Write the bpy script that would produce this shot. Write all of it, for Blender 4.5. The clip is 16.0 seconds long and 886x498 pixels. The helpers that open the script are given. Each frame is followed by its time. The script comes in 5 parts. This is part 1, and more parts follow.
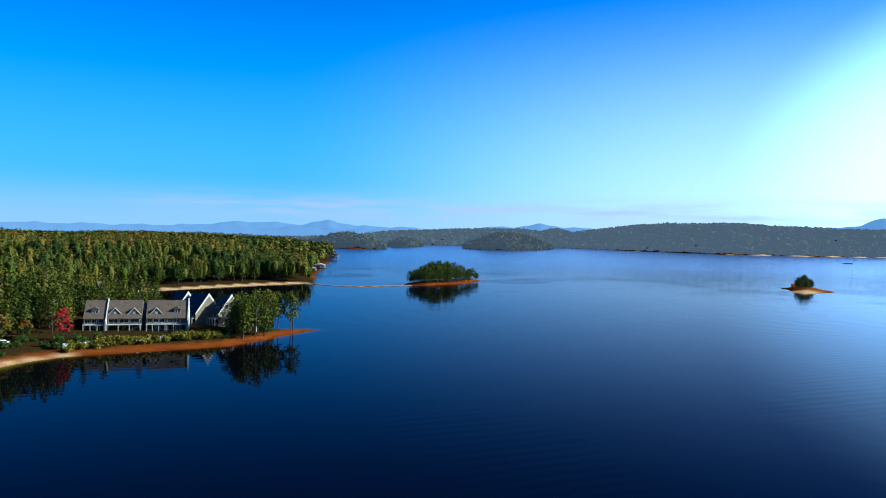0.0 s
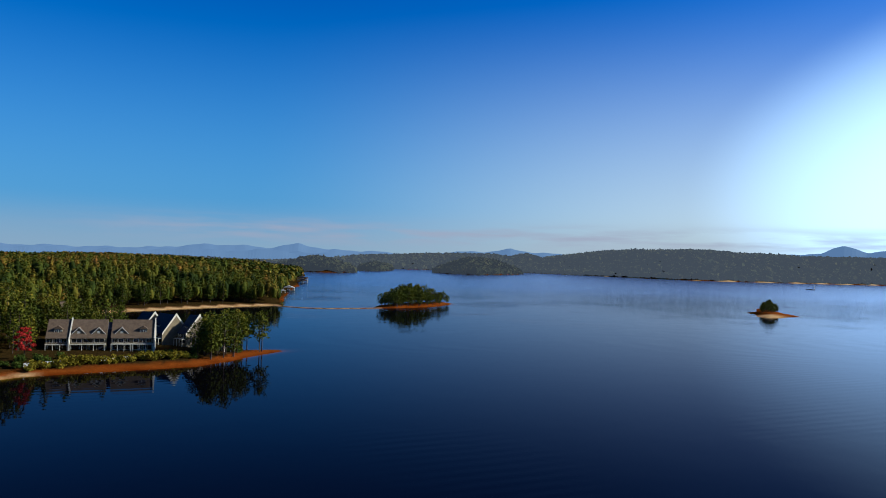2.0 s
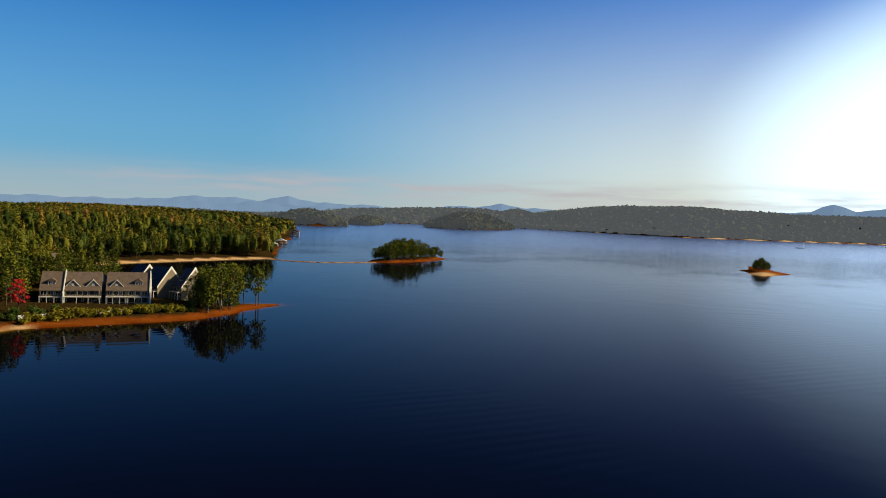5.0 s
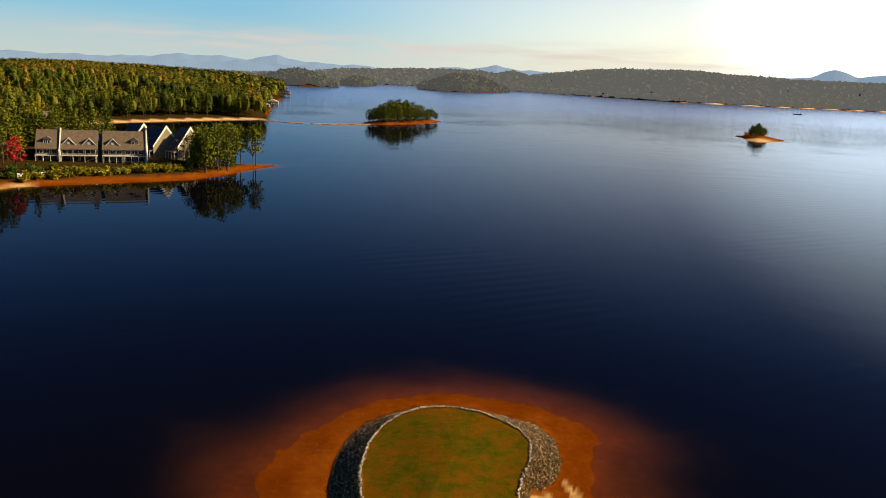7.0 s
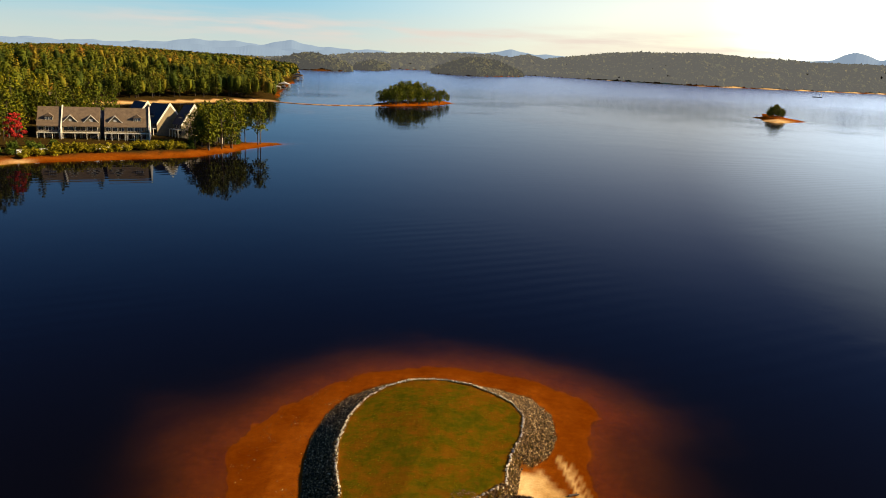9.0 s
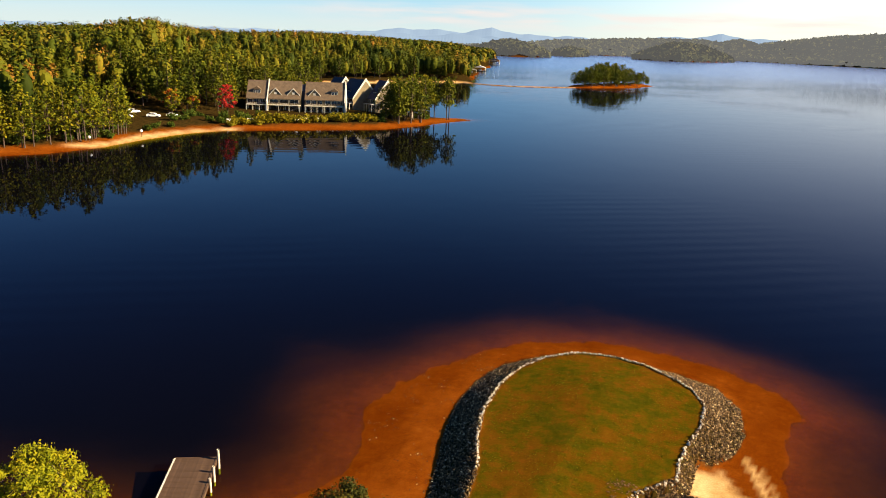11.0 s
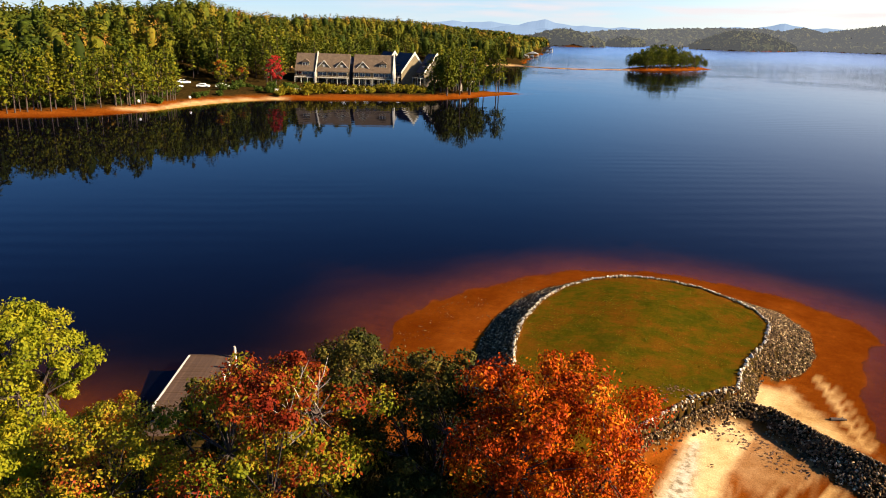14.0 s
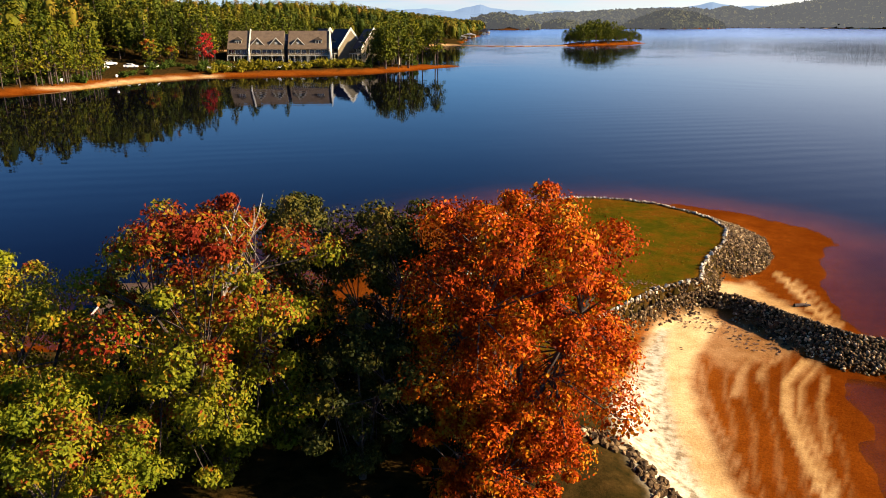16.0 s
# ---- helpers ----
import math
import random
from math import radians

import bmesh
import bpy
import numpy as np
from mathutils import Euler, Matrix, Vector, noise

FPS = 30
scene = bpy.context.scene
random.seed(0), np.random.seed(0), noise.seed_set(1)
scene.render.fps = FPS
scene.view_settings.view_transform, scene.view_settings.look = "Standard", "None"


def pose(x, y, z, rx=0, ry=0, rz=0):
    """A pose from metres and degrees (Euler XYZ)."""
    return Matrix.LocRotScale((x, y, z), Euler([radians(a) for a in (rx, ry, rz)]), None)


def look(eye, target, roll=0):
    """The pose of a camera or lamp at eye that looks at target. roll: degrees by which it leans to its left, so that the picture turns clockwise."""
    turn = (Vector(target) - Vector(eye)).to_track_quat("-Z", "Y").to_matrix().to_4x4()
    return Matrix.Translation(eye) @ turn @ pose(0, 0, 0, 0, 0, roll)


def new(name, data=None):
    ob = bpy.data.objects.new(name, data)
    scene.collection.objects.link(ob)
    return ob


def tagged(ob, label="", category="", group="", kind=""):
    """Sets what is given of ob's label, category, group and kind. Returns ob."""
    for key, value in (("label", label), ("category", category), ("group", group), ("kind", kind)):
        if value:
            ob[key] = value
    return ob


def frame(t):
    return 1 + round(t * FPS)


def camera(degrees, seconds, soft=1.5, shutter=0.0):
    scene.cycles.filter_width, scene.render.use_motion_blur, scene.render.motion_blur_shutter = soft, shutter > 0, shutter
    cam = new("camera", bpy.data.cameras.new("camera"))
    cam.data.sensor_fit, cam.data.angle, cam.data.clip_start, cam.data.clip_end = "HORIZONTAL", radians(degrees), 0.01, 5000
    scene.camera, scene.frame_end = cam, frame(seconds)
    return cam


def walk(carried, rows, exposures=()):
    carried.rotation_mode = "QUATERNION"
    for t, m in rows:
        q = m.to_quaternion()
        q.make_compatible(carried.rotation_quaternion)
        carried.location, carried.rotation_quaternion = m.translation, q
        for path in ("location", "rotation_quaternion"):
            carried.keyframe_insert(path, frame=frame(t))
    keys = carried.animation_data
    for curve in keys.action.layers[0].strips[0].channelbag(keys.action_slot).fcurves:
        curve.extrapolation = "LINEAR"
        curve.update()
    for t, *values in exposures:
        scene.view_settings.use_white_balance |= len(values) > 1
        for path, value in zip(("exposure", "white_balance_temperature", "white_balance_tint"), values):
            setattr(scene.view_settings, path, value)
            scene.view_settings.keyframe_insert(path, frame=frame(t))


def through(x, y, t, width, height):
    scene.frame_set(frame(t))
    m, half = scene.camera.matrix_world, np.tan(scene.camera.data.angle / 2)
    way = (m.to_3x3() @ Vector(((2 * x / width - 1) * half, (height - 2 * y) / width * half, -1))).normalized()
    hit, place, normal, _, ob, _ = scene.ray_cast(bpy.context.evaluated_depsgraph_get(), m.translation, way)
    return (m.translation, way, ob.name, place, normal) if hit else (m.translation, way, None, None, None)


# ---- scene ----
cam = camera(61.69, 16.0, soft=0.9)
PATH = [
    (0.0, pose(0.00, -0.00, 42.71, 88.927, -1.400, 3.200)),
    (0.5, pose(-0.17, -0.04, 42.04, 89.535, -1.500, 0.950)),
    (1.0, pose(-0.33, -0.06, 41.49, 90.139, -1.600, 0.930)),
    (1.5, pose(-0.49, -0.02, 41.13, 90.465, -1.700, 0.860)),
    (2.0, pose(-0.65, 0.06, 40.95, 90.902, -1.800, 0.900)),
    (2.5, pose(-0.82, 0.18, 40.94, 91.167, -1.900, 0.850)),
    (3.0, pose(-0.98, 0.34, 40.97, 91.308, -2.000, 0.780)),
    (5.5, pose(-5.16, 3.68, 41.08, 84.113, -2.476, -0.003)),
    (6.0, pose(-5.88, 2.75, 41.14, 80.051, -2.566, -0.146)),
    (6.5, pose(-6.29, 1.87, 40.94, 77.698, -2.739, -0.302)),
    (7.0, pose(-6.28, 1.36, 40.38, 76.988, -2.978, -0.365)),
    (7.5, pose(-5.69, 1.63, 39.60, 76.961, -2.920, -0.381)),
    (8.0, pose(-4.70, 2.72, 38.73, 76.780, -2.424, -0.062)),
    (8.5, pose(-3.84, 4.35, 37.68, 76.214, -2.361, 0.289)),
    (9.0, pose(-3.16, 6.33, 36.63, 75.855, -2.754, 0.759)),
    (9.5, pose(-2.47, 8.37, 35.59, 75.368, -1.459, 7.700)),
    (10.0, pose(-1.74, 10.20, 34.35, 74.995, -1.173, 15.058)),
    (12.5, pose(-1.16, 16.80, 26.88, 73.626, -3.524, 15.767)),
    (13.0, pose(-0.74, 16.85, 25.71, 73.438, -2.712, 18.409)),
    (13.5, pose(-0.54, 16.68, 24.29, 73.705, -1.545, 19.809)),
    (14.0, pose(-0.77, 16.63, 22.79, 73.794, -1.709, 19.478)),
    (14.5, pose(-1.09, 16.93, 21.23, 73.481, -1.649, 18.648)),
    (15.0, pose(-1.20, 17.30, 19.64, 73.173, -0.817, 17.417)),
    (15.5, pose(-1.24, 17.54, 18.15, 73.119, -0.043, 16.018)),
    (16.0, pose(-1.17, 17.71, 16.80, 73.051, -0.047, 14.739)),
]

walk(cam, PATH, exposures=[(0.0, 1.4, 4200, -4), (0.4, 0.95, 4450, 2), (1.5, 0.75, 4750, 4), (3.0, 0.85, 5200, 4), (5.5, 1.15, 6300, 4), (7.0, 1.52, 7150, 6), (8.5, 1.57, 7500, 7), (10.0, 1.9, 7400, 7), (12.5, 1.98, 6600, 10), (16.0, 1.93, 6500, 11)])

# ---- world, sun ----
SUN_AZ, SUN_EL = 84.0, 27.0
world = bpy.data.worlds.new("sky")
scene.world = world
world.use_nodes = True
wn, wl = world.node_tree.nodes, world.node_tree.links
sky = wn.new("ShaderNodeTexSky")
sky.sky_type, sky.sun_disc = "NISHITA", False
sky.sun_elevation, sky.sun_rotation = radians(SUN_EL), radians(SUN_AZ)
sky.air_density, sky.dust_density, sky.ozone_density = 1.0, 1.3, 6.0
wn["Background"].inputs["Strength"].default_value = 0.047
rich = wn.new("ShaderNodeHueSaturation")
rich.inputs["Hue"].default_value, rich.inputs["Saturation"].default_value = 0.505, 1.24
deep_blue = wn.new("ShaderNodeMix")
deep_blue.data_type, deep_blue.blend_type = "RGBA", "MULTIPLY"
deep_blue.inputs[0].default_value = 1.0
deep_blue.inputs[7].default_value = (1.08, 1.12, 1.27, 1)
wl.new(sky.outputs[0], deep_blue.inputs[6])
wl.new(deep_blue.outputs[2], rich.inputs["Color"])
# thin cloud low over the mountains
wc = wn.new("ShaderNodeTexCoord")
wm = wn.new("ShaderNodeMapping")
wm.inputs["Scale"].default_value = (5.0, 5.0, 46.0)
wl.new(wc.outputs["Generated"], wm.inputs["Vector"])
wz = wn.new("ShaderNodeTexNoise")
wz.inputs["Scale"].default_value, wz.inputs["Detail"].default_value = 1.6, 6.0
wl.new(wm.outputs[0], wz.inputs["Vector"])
ws = wn.new("ShaderNodeSeparateXYZ")
wl.new(wc.outputs["Generated"], ws.inputs[0])
band = wn.new("ShaderNodeValToRGB")
be = band.color_ramp.elements
be[0].position, be[0].color = 0.012, (0, 0, 0, 1)
be[1].position, be[1].color = 0.034, (1, 1, 1, 1)
e3 = be.new(0.056)
e3.color = (0, 0, 0, 1)
wl.new(ws.outputs["Z"], band.inputs[0])
puff = wn.new("ShaderNodeMapRange")
puff.inputs["From Min"].default_value, puff.inputs["From Max"].default_value, puff.inputs["To Max"].default_value = 0.42, 0.62, 0.85
puff.inputs["To Min"].default_value = 0.05
wl.new(wz.outputs["Fac"], puff.inputs["Value"])
wmul = wn.new("ShaderNodeMath")
wmul.operation = "MULTIPLY"
wl.new(band.outputs[0], wmul.inputs[0])
wl.new(puff.outputs[0], wmul.inputs[1])
wmix = wn.new("ShaderNodeMix")
wmix.data_type = "RGBA"
# the cloud bank lies over the north-west
side = wn.new("ShaderNodeMath")
side.operation = "ARCTAN2"
wl.new(ws.outputs["X"], side.inputs[0])
wl.new(ws.outputs["Y"], side.inputs[1])
bank = wn.new("ShaderNodeValToRGB")
bank.color_ramp.interpolation = "EASE"
for el, (p, v) in zip([bank.color_ramp.elements[0], bank.color_ramp.elements[1], bank.color_ramp.elements.new(0.5), bank.color_ramp.elements.new(0.6)], ((0.0, 0.03), (1.0, 0.03), (0.36, 1.0), (0.56, 0.9))):
    el.position, el.color = p, (v, v, v, 1)
span = wn.new("ShaderNodeMapRange")
span.inputs["From Min"].default_value, span.inputs["From Max"].default_value = -0.55, 0.25
wl.new(side.outputs[0], span.inputs["Value"])
wl.new(span.outputs[0], bank.inputs[0])
west = wn.new("ShaderNodeMath")
west.operation = "MULTIPLY"
wl.new(wmul.outputs[0], west.inputs[0])
wl.new(bank.outputs[0], west.inputs[1])
wl.new(west.outputs[0], wmix.inputs[0])
haze = wn.new("ShaderNodeValToRGB")
he = haze.color_ramp.elements
he[0].position, he[0].color = 0.0, (0.72, 0.72, 0.72, 1)
haze.color_ramp.interpolation = "EASE"
he[1].position, he[1].color = 0.36, (0, 0, 0, 1)
wl.new(ws.outputs["Z"], haze.inputs[0])
hmix = wn.new("ShaderNodeMix")
hmix.data_type = "RGBA"
wl.new(haze.outputs[0], hmix.inputs[0])
wl.new(rich.outputs[0], hmix.inputs[6])
# the haze is cream towards the sun, blue away from it
dot = wn.new("ShaderNodeVectorMath")
dot.operation = "DOT_PRODUCT"
wl.new(wc.outputs["Generated"], dot.inputs[0])
dot.inputs[1].default_value = (math.sin(radians(62)), math.cos(radians(62)), 0.0)
warm = wn.new("ShaderNodeValToRGB")
warm.color_ramp.interpolation = "EASE"
warm.color_ramp.elements[0].position, warm.color_ramp.elements[0].color = 0.2, (0.17, 0.41, 0.59, 1)
warm.color_ramp.elements[1].position, warm.color_ramp.elements[1].color = 0.87, (1.0, 0.94, 0.76, 1)
wl.new(dot.outputs["Value"], warm.inputs[0])
lift = wn.new("ShaderNodeMix")
lift.data_type, lift.blend_type = "RGBA", "MULTIPLY"
lift.inputs[0].default_value = 1.0
wl.new(warm.outputs[0], lift.inputs[6])
lift.inputs[7].default_value = (11.0, 11.0, 11.0, 1)
wl.new(lift.outputs[2], hmix.inputs[7])
# pale band of thick air just over the horizon
low_air = wn.new("ShaderNodeMapRange")
low_air.interpolation_type = "SMOOTHSTEP"
low_air.inputs["From Min"].default_value, low_air.inputs["From Max"].default_value = 0.0, 0.075
low_air.inputs["To Min"].default_value, low_air.inputs["To Max"].default_value = 0.55, 0.0
wl.new(ws.outputs["Z"], low_air.inputs["Value"])
lmix = wn.new("ShaderNodeMix")
lmix.data_type = "RGBA"
wl.new(low_air.outputs[0], lmix.inputs[0])
wl.new(hmix.outputs[2], lmix.inputs[6])
lmix.inputs[7].default_value = (5.8, 5.5, 4.7, 1)
# bright low air below the sun
near_sun = wn.new("ShaderNodeVectorMath")
near_sun.operation = "DOT_PRODUCT"
flat = wn.new("ShaderNodeVectorMath")
flat.operation = "MULTIPLY"
flat.inputs[1].default_value = (1.0, 1.0, 2.1)
wl.new(wc.outputs["Generated"], flat.inputs[0])
unit_way = wn.new("ShaderNodeVectorMath")
unit_way.operation = "NORMALIZE"
wl.new(flat.outputs[0], unit_way.inputs[0])
wl.new(unit_way.outputs[0], near_sun.inputs[0])
near_sun.inputs[1].default_value = tuple(Vector((math.sin(radians(46)), math.cos(radians(46)), math.tan(radians(9)))).normalized())
aura = wn.new("ShaderNodeMapRange")
aura.interpolation_type = "SMOOTHSTEP"
aura.inputs["From Min"].default_value, aura.inputs["From Max"].default_value, aura.inputs["To Max"].default_value = 0.875, 0.985, 0.95
wl.new(near_sun.outputs["Value"], aura.inputs["Value"])
amix = wn.new("ShaderNodeMix")
amix.data_type = "RGBA"
wl.new(aura.outputs[0], amix.inputs[0])
wl.new(lmix.outputs[2], amix.inputs[6])
amix.inputs[7].default_value = (14.0, 16.5, 17.5, 1)
wl.new(amix.outputs[2], wmix.inputs[6])
wmix.inputs[7].default_value = (5.4, 4.7, 4.7, 1)
wl.new(wmix.outputs[2], wn["Background"].inputs["Color"])
sun_data = bpy.data.lights.new("sun", "SUN")
sun_data.energy, sun_data.angle, sun_data.color = 5.0, radians(0.6), (1.0, 0.84, 0.62)
sun = new("sun", sun_data)
sun.matrix_world = look(Vector((math.sin(radians(SUN_AZ)) * math.cos(radians(SUN_EL)) * 900, math.cos(radians(SUN_AZ)) * math.cos(radians(SUN_EL)) * 900, math.sin(radians(SUN_EL)) * 900)), (0, 0, 0))


# ---- materials ----
def node_mat(name, rough=0.8):
    m = bpy.data.materials.new(name)
    m.use_nodes = True
    b = m.node_tree.nodes["Principled BSDF"]
    b.inputs["Roughness"].default_value = rough
    b.inputs["Specular IOR Level"].default_value = 0.15
    return m, m.node_tree.nodes, m.node_tree.links, b


def ramp(nodes, stops):
    r = nodes.new("ShaderNodeValToRGB")
    e = r.color_ramp.elements
    while len(e) < len(stops):
        e.new(0.5)
    for el, (p, c) in zip(e, stops):
        el.position, el.color = p, (*c, 1)
    return r


def noise_tex(nodes, links, scale, detail=4.0, rough=0.6, coord=None):
    n = nodes.new("ShaderNodeTexNoise")
    n.inputs["Scale"].default_value, n.inputs["Detail"].default_value, n.inputs["Roughness"].default_value = scale, detail, rough
    if coord is None:
        coord = nodes.new("ShaderNodeTexCoord").outputs["Object"]
    links.new(coord, n.inputs["Vector"])
    return n


def mix_rgb(nodes, links, fac, a, b, kind="MIX"):
    m = nodes.new("ShaderNodeMix")
    m.data_type, m.blend_type = "RGBA", kind
    for sock, v in ((m.inputs[0], fac), (m.inputs[6], a), (m.inputs[7], b)):
        if hasattr(v, "is_linked"):
            links.new(v, sock)
        elif isinstance(v, (int, float)):
            sock.default_value = v
        else:
            sock.default_value = (*v, 1)
    return m.outputs[2]


def bump(nodes, links, bsdf, height, strength=0.3, dist=0.05):
    b = nodes.new("ShaderNodeBump")
    b.inputs["Strength"].default_value, b.inputs["Distance"].default_value = strength, dist
    links.new(height, b.inputs["Height"])
    links.new(b.outputs[0], bsdf.inputs["Normal"])


def surface(name, c1, c2, scale=3.0, rough=0.8, fine=30.0, relief=0.2, dist=0.02, metal=0.0):
    """A two-scale mottled surface."""
    m, n, l, b = node_mat(name, rough)
    big, small = noise_tex(n, l, scale), noise_tex(n, l, fine, 3.0)
    r = ramp(n, ((0.3, c1), (0.7, c2)))
    l.new(big.outputs["Fac"], r.inputs[0])
    r2 = ramp(n, ((0.3, (0.75, 0.75, 0.75)), (0.7, (1.15, 1.15, 1.15))))
    l.new(small.outputs["Fac"], r2.inputs[0])
    l.new(mix_rgb(n, l, 1.0, r.outputs[0], r2.outputs[0], "MULTIPLY"), b.inputs["Base Color"])
    b.inputs["Metallic"].default_value = metal
    b.inputs["Specular IOR Level"].default_value = 0.2
    bump(n, l, b, small.outputs["Fac"], relief, dist)
    return m


def foliage(name, stops, per_island=True, gloss=0.7, through=0.35, leafy=0.45, patch=0.45, kin=0.0):
    """Leaves: colour by a random number per leaf or clump, some light coming through."""
    m, n, l, b = node_mat(name, gloss)
    rnd = n.new("ShaderNodeNewGeometry").outputs["Random Per Island"] if per_island else n.new("ShaderNodeObjectInfo").outputs["Random"]
    big = noise_tex(n, l, patch, 2.0)
    add = n.new("ShaderNodeMath")
    add.operation = "MULTIPLY_ADD"
    l.new(rnd, add.inputs[0])
    add.inputs[1].default_value = leafy
    sub = n.new("ShaderNodeMath")
    sub.operation = "MULTIPLY_ADD"
    l.new(big.outputs["Fac"], sub.inputs[0])
    sub.inputs[1].default_value, sub.inputs[2].default_value = 1.5, -0.5
    l.new(sub.outputs[0], add.inputs[2])
    oi = n.new("ShaderNodeObjectInfo")
    sh = n.new("ShaderNodeMath")
    sh.operation = "MULTIPLY_ADD"
    l.new(oi.outputs["Random"], sh.inputs[0])
    sh.inputs[1].default_value = kin
    l.new(add.outputs[0], sh.inputs[2])
    sc = n.new("ShaderNodeMath")
    sc.operation = "SUBTRACT"
    l.new(sh.outputs[0], sc.inputs[0])
    sc.inputs[1].default_value = leafy * 0.5 + kin * 0.5 - 0.22
    at = n.new("ShaderNodeAttribute")
    at.attribute_name = "tint"
    ta = n.new("ShaderNodeMath")
    ta.operation = "ADD"
    l.new(sc.outputs[0], ta.inputs[0])
    l.new(at.outputs["Fac"], ta.inputs[1])
    sc = ta
    r = ramp(n, stops)
    b.inputs["Specular IOR Level"].default_value = 0.04
    l.new(sc.outputs[0], r.inputs[0])
    l.new(r.outputs[0], b.inputs["Base Color"])
    tr = n.new("ShaderNodeBsdfTranslucent")
    l.new(r.outputs[0], tr.inputs["Color"])
    mx = n.new("ShaderNodeMixShader")
    mx.inputs[0].default_value = through
    l.new(b.outputs[0], mx.inputs[1])
    l.new(tr.outputs[0], mx.inputs[2])
    l.new(mx.outputs[0], n["Material Output"].inputs["Surface"])
    return m


PINE = foliage("pine_needles", ((0.0, (0.0176, 0.0256, 0.0016)), (0.4, (0.0496, 0.0576, 0.0032)), (0.7, (0.108, 0.0944, 0.004)), (1.0, (0.16, 0.108, 0.0064))), leafy=0.14, kin=0.4, through=0.1)
WOODS = foliage("mixed_woods", ((0.0, (0.013, 0.019, 0.002)), (0.35, (0.033, 0.042, 0.003)), (0.6, (0.070, 0.066, 0.004)), (0.82, (0.12, 0.085, 0.007)), (1.0, (0.16, 0.072, 0.010))), leafy=0.06, patch=0.03, kin=0.2, through=0.06)


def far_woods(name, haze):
    """Distant forest: the air's haze is painted in as a faint grey glow."""
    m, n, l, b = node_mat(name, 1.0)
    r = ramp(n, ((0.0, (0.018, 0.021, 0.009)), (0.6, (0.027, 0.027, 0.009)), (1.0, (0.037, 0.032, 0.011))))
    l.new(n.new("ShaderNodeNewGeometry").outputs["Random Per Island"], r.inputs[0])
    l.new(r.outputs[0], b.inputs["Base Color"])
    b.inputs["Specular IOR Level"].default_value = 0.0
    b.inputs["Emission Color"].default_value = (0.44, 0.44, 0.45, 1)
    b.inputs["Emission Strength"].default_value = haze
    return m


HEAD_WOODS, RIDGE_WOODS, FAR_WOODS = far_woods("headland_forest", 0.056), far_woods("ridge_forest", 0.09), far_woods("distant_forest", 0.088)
BARK = surface("bark", (0.03, 0.02, 0.014), (0.075, 0.05, 0.036), 4, 0.9, 40, 0.6, 0.03)


# ---- plan ----
def seg_dist(px, py, pts, closed=True):
    """Distance of points from a polyline."""
    best = np.full(px.shape, 1e9)
    n = len(pts)
    for i in range(n if closed else n - 1):
        (ax, ay), (bx, by) = pts[i], pts[(i + 1) % n]
        dx, dy = bx - ax, by - ay
        t = np.clip(((px - ax) * dx + (py - ay) * dy) / (dx * dx + dy * dy + 1e-9), 0, 1)
        best = np.minimum(best, np.hypot(px - ax - t * dx, py - ay - t * dy))
    return best


def inside(px, py, pts):
    c = np.zeros(px.shape, bool)
    n = len(pts)
    for i in range(n):
        (ax, ay), (bx, by) = pts[i], pts[(i + 1) % n]
        if ay == by:
            continue
        cross = ((ay > py) != (by > py)) & (px < (bx - ax) * (py - ay) / (by - ay) + ax)
        c ^= cross
    return c


def signed(px, py, pts):
    d = seg_dist(px, py, pts)
    return np.where(inside(px, py, pts), d, -d)


def smooth(a, b, x):
    t = np.clip((x - a) / (b - a), 0, 1)
    return t * t * (3 - 2 * t)


def rough2(px, py, s, seed=0):
    """Cheap smooth noise from crossed waves, about -1 to 1."""
    v = np.zeros(px.shape)
    r = np.random.RandomState(seed)
    amp = 1.0
    for k in range(7):
        a, p, f = r.uniform(0, 6.28), r.uniform(0, 6.28), s * 1.55 ** k * r.uniform(0.8, 1.25)
        v += amp * np.sin(f * (px * math.cos(a) + py * math.sin(a)) + p + 1.7 * np.sin(f * 0.53 * (px * math.sin(a) - py * math.cos(a)) + p * 2))
        amp *= 0.72
    return v / 2.4


# water's edges
NEAR = [(-400, -60), (-60, 36), (-45, 43), (-36, 46.5), (-28, 48.5), (-23, 54), (-20.5, 60), (-21, 64), (-22.7, 68.7), (-21.5, 73.3), (-19.6, 78.7), (-17, 83), (-12.5, 88.4),
        (-6.9, 91), (-1.5, 92), (4.5, 90.5), (9.6, 88), (13.4, 84.6), (15.0, 80.6), (13.2, 77.6), (12.0, 75.2), (11.5, 72), (11.3, 68), (11.4, 64), (12.2, 60.4), (9.8, 55.6), (9, 51.8), (9, 48), (8.6, 44.7), (10, 35), (20, 22), (60, 0), (400, -80), (400, -900), (-400, -900)]
GRASS = [(-10.4, 50), (-10.7, 60.3), (-11.7, 64.7), (-12.2, 68.9), (-11.8, 74.3), (-10.7, 78.5), (-8.7, 81.8), (-5.9, 83.9), (-2.4, 84.3), (0.6, 83.2), (3.4, 81), (5.1, 79), (5.9, 76.2), (5.3, 71.9), (4.1, 68.4), (3.4, 65.4), (3.3, 63.3), (0.8, 61.2), (-0.7, 58.6), (-2.4, 55.5), (-4, 50)]
